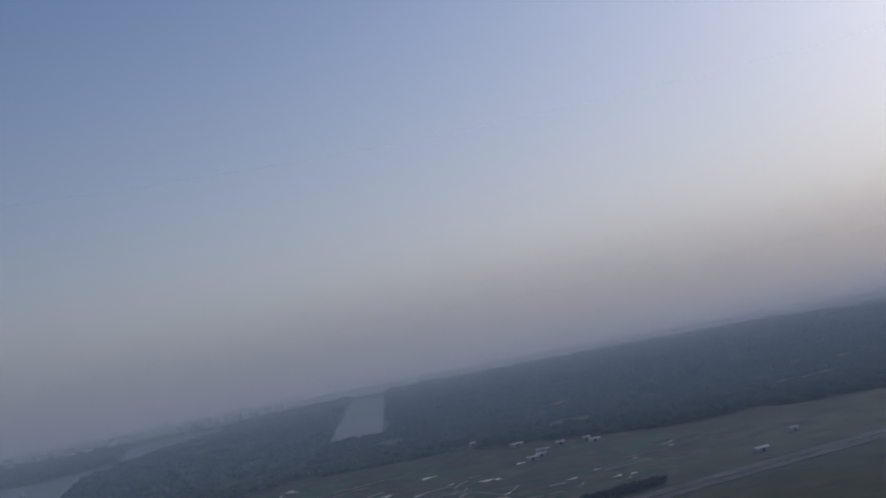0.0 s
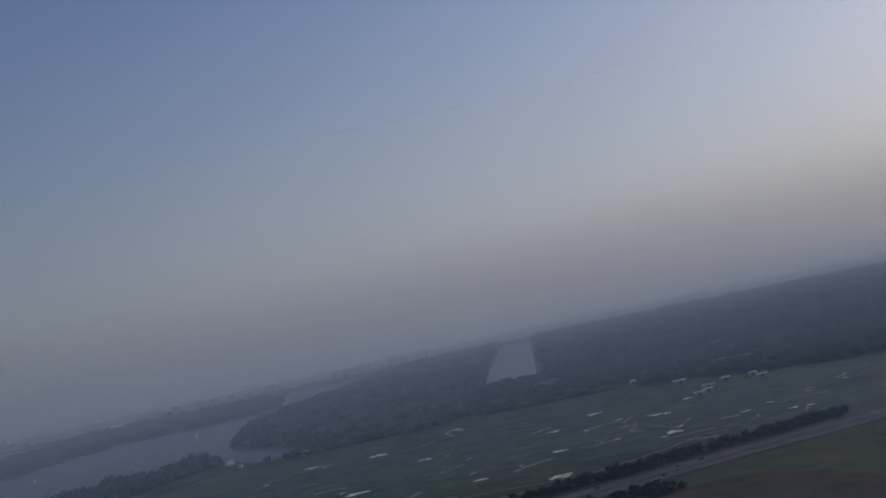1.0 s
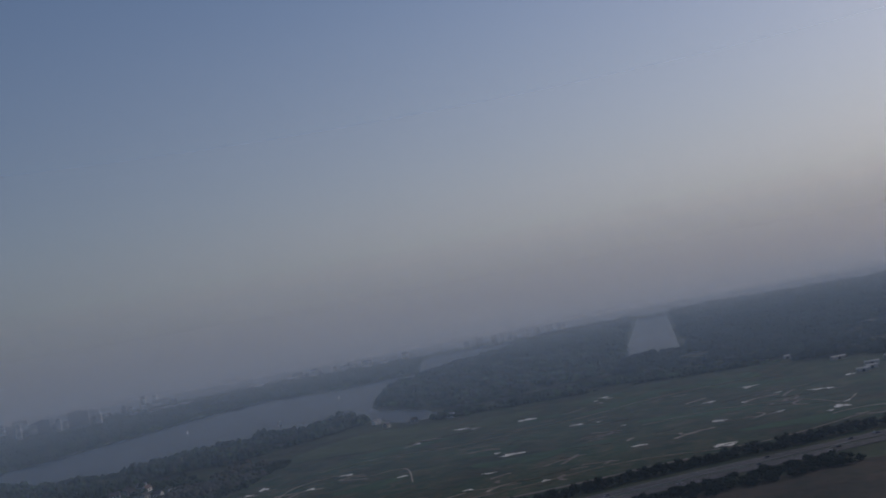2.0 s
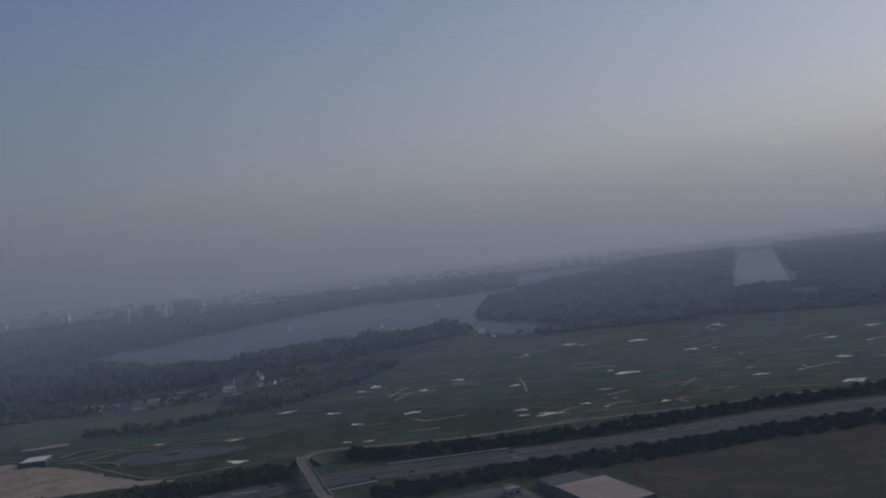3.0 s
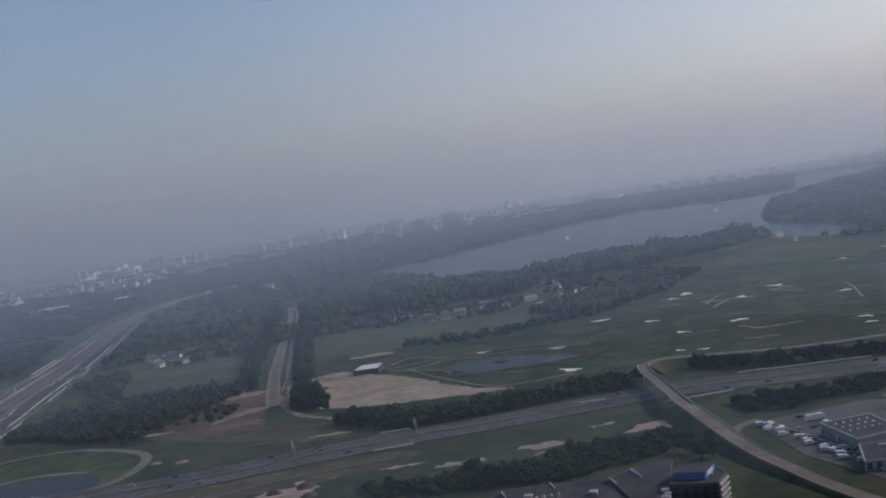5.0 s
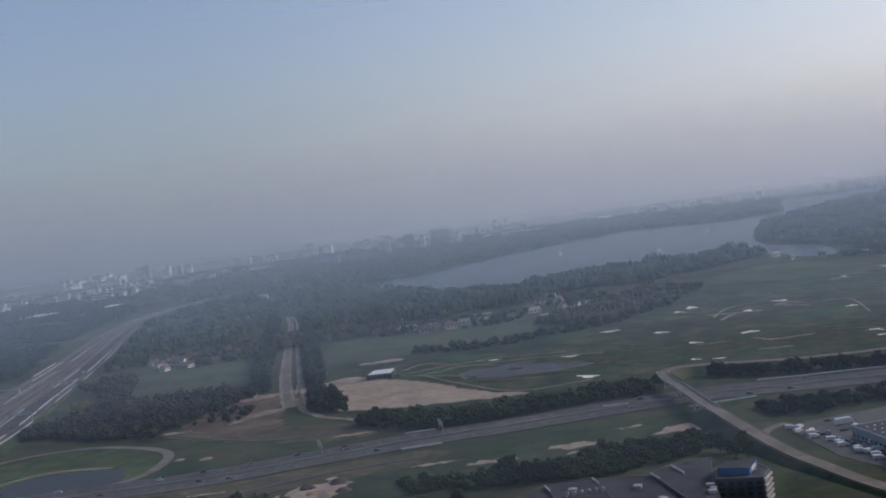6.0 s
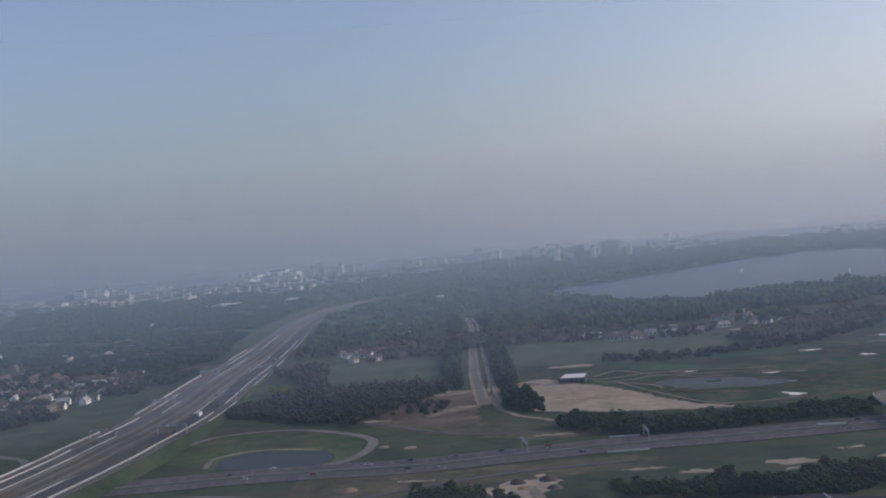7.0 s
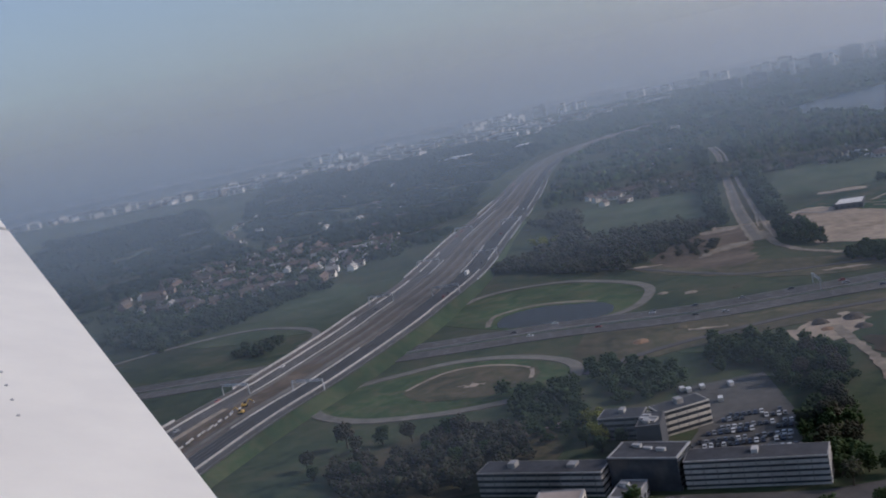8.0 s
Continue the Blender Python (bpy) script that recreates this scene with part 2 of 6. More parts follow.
def smooth_line(pts, step=12.0, closed=False):
    """A Catmull-Rom curve through the points, resampled."""
    p = [Vector(q) for q in pts]
    n = len(p)
    out = []
    for i in range(n if closed else n - 1):
        a, b, c, d = ((p[(i - 1) % n], p[i], p[(i + 1) % n], p[(i + 2) % n]) if closed else
                      (p[max(i - 1, 0)], p[i], p[i + 1], p[min(i + 2, n - 1)]))
        k = max(2, int((c - b).length / step))
        for j in range(k):
            t = j / k
            out.append(0.5 * ((2 * b) + (c - a) * t + (2 * a - 5 * b + 4 * c - d) * t * t + (3 * b - a - 3 * c + d) * t ** 3))
    if not closed:
        out.append(p[-1])
    return out


def normals(line):
    out = []
    for i in range(len(line)):
        d = (line[min(i + 1, len(line) - 1)] - line[max(i - 1, 0)]).normalized()
        out.append(Vector((-d.y, d.x)))
    return out


def ribbon(line, lo, hi, z0, z1, zz=None, ww=None):
    """A strip with thickness along a line, from offset lo to hi (left of the way is plus); ww: how far the strips narrow along it."""
    s, nn = Solid(), normals(line)
    verts, faces = [], []
    for i, (p, q) in enumerate(zip(line, nn)):
        dz = zz[i] if zz else 0
        k = ww[i] if ww else 1
        a, b = p + q * lo * k, p + q * hi * k
        verts += [(a.x, a.y, z0 + dz), (b.x, b.y, z0 + dz), (b.x, b.y, z1 + dz), (a.x, a.y, z1 + dz)]
    for i in range(len(line) - 1):
        k = 4 * i
        for e in range(4):
            faces.append((k + e, k + 4 + e, k + 4 + (e + 1) % 4, k + (e + 1) % 4))
    faces += [(3, 2, 1, 0), tuple(4 * (len(line) - 1) + e for e in range(4))]
    return s.add(verts, faces)


def dashes(line, off, width, length, gap, z0, z1):
    s, nn = Solid(), normals(line)
    run, on = 0.0, 0.0
    for i in range(len(line) - 1):
        a, b = line[i] + nn[i] * off, line[i + 1] + nn[i + 1] * off
        d = (b - a).length
        k = 0.0
        while k < d:
            if (run + k) % (length + gap) < length:
                e = min(d, k + length)
                p, q, w = a.lerp(b, k / d), a.lerp(b, e / d), nn[i] * width / 2
                s.prism([tuple(p - w), tuple(q - w), tuple(q + w), tuple(p + w)], z0, z1)
                k = e + gap
            else:
                k += 2
        run += d
    return s


def patch(name, pts, z, material, label, category="", wobble=0.0, closed_step=14.0, seed=1, thick=0.3, curved=True):
    """A sheet of ground with an uneven rim."""
    ring = smooth_line(pts, closed_step, True) if curved else [Vector(p) for p in pts]
    rnd = random.Random(seed)
    ring = [(p.x + rnd.uniform(-wobble, wobble), p.y + rnd.uniform(-wobble, wobble)) for p in ring]
    s = Solid().prism(ring, z - thick, z)
    ob = new(name, s.mesh(name, material))
    return tagged(ob, label, category or "ground", kind="structure")


def inside(x, y, poly):
    hit, j = False, len(poly) - 1
    for i in range(len(poly)):
        (xi, yi), (xj, yj) = poly[i], poly[j]
        if (yi > y) != (yj > y) and x < (xj - xi) * (y - yi) / (yj - yi) + xi:
            hit = not hit
        j = i
    return hit


# ---- the land ----
CENTRE = (-145.0, -20.0)
s = Solid()
rings = [0, 400, 900, 1600, 2500, 3500, 4790]
seg = 96
verts = [(CENTRE[0], CENTRE[1], 0)]
for r in rings[1:]:
    verts += [(CENTRE[0] + r * math.cos(k * math.tau / seg), CENTRE[1] + r * math.sin(k * math.tau / seg), 0) for k in range(seg)]
faces = [(0, 1 + k, 1 + (k + 1) % seg) for k in range(seg)]
for j in range(len(rings) - 2):
    a, b = 1 + j * seg, 1 + (j + 1) * seg
    faces += [(a + k, b + k, b + (k + 1) % seg, a + (k + 1) % seg) for k in range(seg)]
tagged(new("ground", s.add(verts, faces).mesh("ground", M_LAND)), "flat green and brown farmland reaching the hazy horizon", "ground", kind="structure")

GOLF = [(-640, 960), (-520, 700), (-300, 790), (-110, 830), (100, 850), (400, 900), (620, 1150), (560, 1500), (200, 1620), (-150, 1640), (-320, 1420), (-420, 1150), (-560, 1040)]
patch("golf_course_ground", GOLF, 0.10, M_GOLF, "rough green golf course turf with brown patches", wobble=4)
patch("meadow", [(-690, 1000), (-560, 1050), (-440, 1130), (-520, 1230), (-640, 1250), (-760, 1240)], 0.16, M_MEADOW, "flat green meadow beside the golf course", wobble=3)
patch("meadow", [(-960, 1027), (-823, 1076), (-718, 878), (-800, 821), (-880, 900)], 0.16, M_MEADOW, "flat green field between the tree rows", wobble=3)
patch("meadow", [(-330, 1450), (-222, 1640), (-60, 1560), (40, 1500), (-120, 1400)], 0.18, M_MEADOW, "green meadow near the lake shore", wobble=3)
patch("meadow", [(-1250, 600), (-1040, 500), (-900, 560), (-945, 640), (-1080, 720)], 0.16, M_MEADOW, "green verge land beside the motorway", wobble=3)
patch("brown_field", [(-60, 680), (70, 730), (260, 740), (300, 560), (24, 520), (-40, 560)], 0.14, M_SOIL, "bare brown field beside the motorway", wobble=3)
patch("green_field", [(-100, 500), (20, 540), (260, 520), (240, 380), (-60, 380)], 0.13, M_MEADOW, "dark green field beside the warehouse", wobble=3)

WATER_Z = 0.22
LAKE = [(-1100, 2080), (-833, 1764), (-718, 1657), (-623, 1674), (-548, 1800), (-456, 1864), (-357, 1893), (-285, 1930), (-229, 1836), (-169, 1703), (-105, 1745),
        (-150, 1889), (-245, 2111), (-262, 2473), (-250, 2735), (-142, 3180), (60, 3750), (260, 4250), (90, 4500), (-120, 4480), (-185, 4000), (-190, 3283), (-300, 3180),
        (-429, 3090), (-650, 3230), (-813, 2899), (-907, 2612), (-987, 2369)]
lake = patch("lake", LAKE, WATER_Z, M_WATER, "broad grey-blue lake with wooded shores", "lake", wobble=5, closed_step=25)
patch("rowing_basin", [(288, 2242), (404, 2196), (850, 4430), (735, 4470)], WATER_Z, M_WATER, "long straight pale rowing basin in the woods", "water", curved=False)
patch("pond", [(-505, 862), (-500, 888), (-478, 903), (-440, 903), (-400, 896), (-382, 880), (-400, 858), (-430, 846), (-470, 840)], 0.2, M_POND, "narrow grey pond on the golf course", "pond", wobble=3, closed_step=8)
for i, (x, y, a, b) in enumerate(((-495, 850, 16, 9), (-468, 838, 14, 6), (-430, 842, 18, 5), (-492, 900, 12, 5), (-452, 880, 9, 4), (-405, 893, 14, 4), (-520, 870, 10, 9), (-440, 828, 26, 5), (-398, 848, 14, 5))):
    patch("reed_bed", [(x - a, y), (x - a * 0.3, y + b), (x + a * 0.6, y + b * 0.7), (x + a, y), (x + a * 0.4, y - b), (x - a * 0.5, y - b * 0.8)], 0.32 + 0.01 * i, M_SCRUB if i % 2 else M_VERGE, "ragged reed bed at the golf pond", wobble=3, closed_step=5, seed=i)
patch("sand_lot", [(-640, 882), (-623, 908), (-587, 885), (-549, 865), (-500, 822), (-450, 780), (-412, 762), (-470, 748), (-510, 742), (-565, 742), (-572, 762), (-596, 790), (-600, 830), (-622, 850)], 0.24, M_LOT, "bare sandy lot beside the clubhouse", "lot", wobble=3, closed_step=7)

# ---- motorways ----
A9 = smooth_line([(-1000, 360), (-890, 420), (-765, 475), (-675, 520), (-585, 553), (-530, 586), (-458, 628), (-390, 658), (-289, 708), (-190, 728), (-70, 752), (40, 787), (180, 815), (420, 850), (900, 900), (1700, 960)], 14)
A4 = smooth_line([(-690, -60), (-735, 140), (-783, 310), (-800, 400), (-828, 500), (-849, 560), (-906, 700), (-1012, 905), (-1158, 1200), (-1390, 1650), (-1500, 1960), (-1495, 2200), (-1425, 2440), (-1340, 2700)], 14)


def motorway(name, line, z, lanes, label):
    """lanes: (lo, hi) offsets of each carriageway."""
    top = base(name, Matrix.Identity(4), label, "motorway", kind="structure")
    for lo, hi in lanes:
        part("carriageway", ribbon(line, lo, hi, z - 0.3, z), M_ROAD, top)
        for off in (lo + 1.2, hi - 1.2):
            part("edge_line", ribbon(line, off - 0.1, off + 0.1, z, z + 0.03), M_LINE, top)
        n = max(2, round((hi - lo - 5) / 3.7))
        for k in range(1, n):
            part("lane_line", dashes(line, lo + 2.5 + (hi - lo - 5) * k / n, 0.14, 3, 9, z, z + 0.03), M_LINE, top)
    return top


a9_top = motorway("road", A9, 0.55, [(-21, -3), (3, 21)], "grey asphalt motorway with two carriageways")
part("median", ribbon(A9, -3, 3, 0.1, 0.5), M_VERGE, a9_top)
part("guard_rail", ribbon(A9, -0.2, 0.2, 0.5, 1.2), M_CONC, a9_top)


def rise(line, spots):
    """Heights along a line from (y, height) pairs."""
    ys, zs = zip(*spots)
    return [float(np.interp(p.y, ys, zs)) for p in line]


A4_LIFT = rise(A4, [(-100, 2), (200, 5), (420, 7.5), (560, 7.5), (800, 3), (1100, 0.5)])
A4_WIDE = rise(A4, [(400, 0.84), (600, 0.90), (1000, 0.88), (1300, 0.74), (1800, 0.58), (2300, 0.5)])
a4_top = base("road", Matrix.Identity(4), "wide motorway under reconstruction with bare median", "motorway", kind="structure")
# strips across the road: from, to, surface, name
for lo, hi, surface, name in ((-50, -41, M_ROAD, "slip_lane"), (-39.5, -20, M_NEWROAD, "carriageway"), (-18.5, 20, M_MILLED, "works_strip"), (21, 37, M_ROAD, "carriageway"), (38, 49, M_MILLED, "hard_shoulder")):
    part(name, ribbon(A4, lo, hi, 0.1, 0.6, A4_LIFT, A4_WIDE), surface, a4_top)
for off in (-48.8, -42.2, -38.6, -21.0, 22.0, 36.2, 39.2, 47.8):
    part("edge_line", ribbon(A4, off - 0.12, off + 0.12, 0.6, 0.63, A4_LIFT, A4_WIDE), M_LINE, a4_top)
for off in (-34.6, -30.0, -25.4, 26.8, 31.6):
    part("lane_line", ribbon(A4, off - 0.08, off + 0.08, 0.6, 0.63, A4_LIFT, A4_WIDE), M_LINE, a4_top)
for off, wide, surface in ((-12.5, 4.2, M_OLDROAD), (-5.5, 5.5, M_WORKS), (2.0, 3.0, M_OLDROAD), (8.0, 6.0, M_WORKS), (15.5, 3.6, M_OLDROAD)):
    part("new_asphalt_lane", ribbon(A4, off - wide / 2, off + wide / 2, 0.6, 0.62, A4_LIFT, A4_WIDE), surface, a4_top, "strip of earth or fresh paving")
for off, h, wide, spans in ((-40.2, 0.9, 0.45, ((-100, 700), (740, 1040), (1090, 1330))), (-50.6, 0.6, 0.35, ((640, 760), (860, 960), (1010, 1090), (1180, 1400))), (-19.2, 0.6, 0.4, ((300, 470), (690, 860), (980, 1140))),
                      (20.5, 0.6, 0.4, ((360, 620), (720, 800), (900, 1150), (1240, 1420))), (37.5, 0.9, 0.6, ((-100, 560), (600, 700), (740, 860), (1080, 1250))), (49.6, 1.2, 0.8, ((-100, 330), (380, 640), (720, 990), (1120, 1250)))):
    for lo, hi in spans:
        ids = [i for i, p in enumerate(A4) if lo <= p.y <= hi]
        part("barrier", ribbon([A4[i] for i in ids], off - wide / 2, off + wide / 2, 0.2, 0.6 + h, [A4_LIFT[i] for i in ids], [A4_WIDE[i] for i in ids]), M_PALE, a4_top, "pale concrete barrier")
# embankment under the raised carriageways
s, nn = Solid(), normals(A4)
vv = []
for p, q, h, w in zip(A4, nn, A4_LIFT, A4_WIDE):
    for off, z in ((-51.5 * w - 1.1 * h, 0.0), (-51.5 * w, h + 0.1), (51.5 * w, h + 0.1), (52 * w + 1.5 * h, 0.0)):
        vv.append((p.x + q.x * off, p.y + q.y * off, z))
ff = [(4 * i + e, 4 * i + e + 1, 4 * i + 5 + e, 4 * i + 4 + e) for i in range(len(A4) - 1) for e in range(3)]
part("embankment", s.add(vv, ff), M_VERGE, a4_top, "grassed embankment")


def lane(name, pts, width, z, material, label, step=8, closed=False):
    """A narrow road or path; unpaved ones have ragged edges of uneven width."""
    line = smooth_line(pts, 4 if material in (M_TRACK, M_LOT, M_SCRUB) else step, closed)
    if closed:
        line.append(line[0])
    if material in (M_TRACK, M_LOT, M_SCRUB):
        q = random.Random(len(line))
        s, vv, ff = Solid(), [], []
        for p, k in zip(line, normals(line)):
            lo, hi = -width / 2 * q.uniform(0.6, 1.3), width / 2 * q.uniform(0.6, 1.3)
            for off, h in ((lo, z - 0.3), (hi, z - 0.3), (hi, z), (lo, z)):
                vv.append((p.x + k.x * off, p.y + k.y * off, h))
        for i in range(len(line) - 1):
            ff += [(4 * i + e, 4 * i + 4 + e, 4 * i + 4 + (e + 1) % 4, 4 * i + (e + 1) % 4) for e in range(4)]
        s.add(vv, ff)
    else:
        s = ribbon(line, -width / 2, width / 2, z - 0.3, z)
    ob = new(name, s.mesh(name, material))
    return tagged(ob, label, "road", kind="structure")


LOOP_N = [(-797, 545), (-812, 598), (-800, 640), (-750, 663), (-694, 652), (-660, 633), (-645, 606), (-640, 570), (-655, 546), (-705, 523)]
lane("slip_road", LOOP_N, 8, 0.5, M_OLDROAD, "looping grey slip road round a pond")
patch("loop_grass", [(x * 0.95 - 36, y * 0.95 + 29) for x, y in LOOP_N], 0.2, M_SPRING, "grass inside the slip road loop", wobble=1)
patch("pond", [(-727, 531), (-742, 560), (-728, 584), (-700, 590), (-673, 590), (-655, 574), (-655, 552), (-675, 541), (-700, 533)], 0.3, M_POND, "dark still pond inside the slip road loop", "pond", wobble=1)
lane("bank_path", [(-738, 533), (-751, 562), (-737, 588), (-708, 597), (-682, 596)], 5, 0.34, M_TRACK, "dry sandy bank beside the pond")
LOOP_S = [(-748, 362), (-759, 383), (-752, 404), (-733, 428), (-709, 452), (-672, 463), (-636, 459), (-612, 445), (-602, 420), (-612, 393), (-645, 366), (-689, 349), (-725, 350)]
lane("slip_road", LOOP_S, 8, 0.5, M_OLDROAD, "looping grey slip road round rough grass", closed=True)
patch("loop_grass", [(x * 0.96 - 27, y * 0.96 + 16) for x, y in LOOP_S], 0.2, M_SPRING, "grass inside the slip road loop", wobble=1)
patch("scrub_patch", [(-702, 392), (-706, 428), (-682, 446), (-640, 444), (-626, 420), (-640, 394), (-672, 382)], 0.28, M_SCRUB, "dry brown grass inside the slip road loop", wobble=2)
lane("mown_ring", [(-705, 398), (-700, 432), (-676, 447), (-644, 443), (-630, 424)], 2.5, 0.34, M_LOT, "pale worn track inside the slip road loop")
lane("slip_road", [(-1090, 440), (-1062, 500), (-1014, 548), (-950, 550), (-910, 530), (-896, 495)], 7, 0.5, M_OLDROAD, "curved slip road across green verge land")
lane("service_road", [(-598, 430), (-575, 474), (-535, 520), (-498, 550), (-440, 582)], 5.5, 0.4, M_ROAD, "pale service road along the motorway")
lane("service_road", [(-780, 700), (-716, 699), (-627, 664), (-570, 655), (-470, 690)], 4.5, 0.4, M_ROAD, "grey track along the motorway")
patch("scrub_patch", [(-700, 690), (-560, 640), (-490, 655), (-500, 690), (-600, 700), (-650, 740)], 0.18, M_SCRUB, "dry brown scrub beside the motorway", wobble=3)
patch("scrub_patch", [(-640, 540), (-560, 545), (-500, 570), (-440, 600), (-430, 570), (-520, 510), (-600, 440), (-640, 500)], 0.18, M_SCRUB, "dry brown scrub beside the motorway", wobble=3)
patch("verge", [(-560, 470), (-450, 560), (-380, 610), (-280, 660), (-262, 620), (-300, 560), (-420, 500)], 0.17, M_VERGE, "green verge with pale bare patches", wobble=2)
OLD_LINE = smooth_line([(-622, 775), (-655, 840), (-698, 925), (-742, 1018), (-789, 1118), (-860, 1270), (-945, 1453), (-1010, 1575)], 9)
OLD_WIDE = [w * (1 + 0.16 * noise.noise((p.x / 14, p.y / 14, 2.0))) for p, w in zip(OLD_LINE, rise(OLD_LINE, [(770, 1.15), (840, 1.25), (1120, 1.0), (1450, 0.75)]))]
old_top = base("old_road", Matrix.Identity(4), "wide abandoned concrete road between tree rows", "road", kind="structure")
part("roadbed", ribbon(OLD_LINE, -10, 10, 0.06, 0.36, None, OLD_WIDE), M_TRACK, old_top)
part("wheel_track", ribbon(OLD_LINE, -7.5, -6.2, 0.36, 0.38, None, OLD_WIDE), M_LOT, old_top, "pale worn wheel track")
part("wheel_track", ribbon(OLD_LINE, 1.8, 7.5, 0.36, 0.38, None, OLD_WIDE), M_OLDROAD, old_top, "grey strip of old paving")
part("weeds", ribbon(OLD_LINE, -5.0, -0.6, 0.36, 0.39, None, OLD_WIDE), M_SCRUB, old_top, "strip of dry weeds")
lane("old_road", [(-470, 690), (-520, 700), (-560, 716), (-588, 736), (-606, 757), (-622, 785), (-640, 812)], 7, 0.44, M_TRACK, "narrow bend of dusty road beside the copse")
lane("footpath", [(-690, 832), (-712, 880), (-755, 975), (-800, 1075)], 3, 0.46, M_LOT, "pale footpath along the tree row")
lane("footpath", [(-650, 835), (-680, 905), (-722, 995)], 2.2, 0.48, M_LOT, "pale wheel track on the old road")
lane("old_road", [(-700, 842), (-674, 845), (-648, 852), (-626, 838)], 4, 0.5, M_LOT, "sandy crossing over the old road")
patch("scrub_patch", [(-705, 780), (-693, 832), (-668, 846), (-645, 800), (-622, 745), (-600, 700), (-625, 680), (-672, 694), (-700, 720)], 0.22, M_BARESOIL, "dry brown ground beside the old road", "ground", wobble=4, closed_step=7)
for i, ring in enumerate(([(-653, 717), (-649, 728), (-640, 752), (-646, 771), (-655, 760), (-660, 735)], [(-691, 816), (-700, 832), (-676, 846), (-668, 838)], [(-640, 745), (-630, 762), (-636, 775), (-643, 768)])):
    patch("sandy_ground", ring, 0.3 + 0.01 * i, M_TRACK, "ragged bare sandy ground beside the old road", "ground", wobble=3, closed_step=5, seed=i + 3)

# ---- overpass ----
DECK = smooth_line([(-112, 392), (-145, 428), (-179, 470), (-204, 507), (-226, 544), (-262, 626), (-290, 706), (-304, 746), (-309, 772), (-299, 793), (-274, 803), (-245, 807), (-213, 813), (-170, 827), (-120, 845)], 6)
DECK_Z = rise(DECK, [(380, 0.6), (490, 2.2), (620, 7.6), (760, 7.6), (793, 6.6), (803, 5.2), (807, 4.0), (813, 2.6), (827, 1.2), (845, 0.6)])
over = base("overpass", Matrix.Identity(4), "concrete road bridge over the motorway", "bridge", kind="structure")
part("deck", ribbon(DECK, -4.1, 4.1, -0.5, 0.0, DECK_Z), M_DECK, over)
SPAN = [i for i, p in enumerate(DECK) if 630 < p.y < 775]
part("girder", ribbon([DECK[i] for i in SPAN], -3.9, 3.9, -1.4, -0.5, [DECK_Z[i] for i in SPAN]), M_CONC, over)
for off in (-4.2, 4.2):
    part("parapet", ribbon([DECK[i] for i in SPAN], off - 0.18, off + 0.18, -0.7, 0.9, [DECK_Z[i] for i in SPAN]), M_CONC, over)
part("centre_line", dashes([DECK[i] for i in SPAN], 0, 0.12, 3, 6, 7.61, 7.63), M_LINE, over)
for (x, y) in ((-290, 708), (-276, 664), (-303, 744)):
    for k in (-3, 0, 3):
        part("pier", Solid().tube((x + k * 0.9, y + k * 0.35, 0), (x + k * 0.9, y + k * 0.35, 6.4), 0.5, 0.5, 8), M_CONC, over)
nn = normals(DECK)
for lo, hi in ((0, 640), (762, 900)):
    keep = [i for i, p in enumerate(DECK) if lo < p.y < hi]
    vv = []
    for i in keep:
        p, q, h = DECK[i], nn[i], max(DECK_Z[i] - 0.45, 0.05)
        for off, z in ((-6 - 1.3 * h, 0), (-5.4, h), (5.4, h), (6 + 1.3 * h, 0)):
            vv.append((p.x + q.x * off, p.y + q.y * off, z))
    n = len(keep) - 1
    ff = [(4 * i + e, 4 * i + e + 1, 4 * i + 5 + e, 4 * i + 4 + e) for i in range(n) for e in range(3)] + [(0, 1, 2, 3), (4 * n + 3, 4 * n + 2, 4 * n + 1, 4 * n)]
    part("ramp", Solid().add(vv, ff), M_LAND, over, "grassed ramp")
lane("golf_road", [(-122, 844), (-60, 858), (0, 866), (110, 888)], 6, 0.5, M_DECK, "pale lane along the golf course")
lane("side_road", [(-226, 545), (-236, 575), (-232, 600), (-222, 612)], 6, 0.5, M_OLDROAD, "curved side road to the yard")

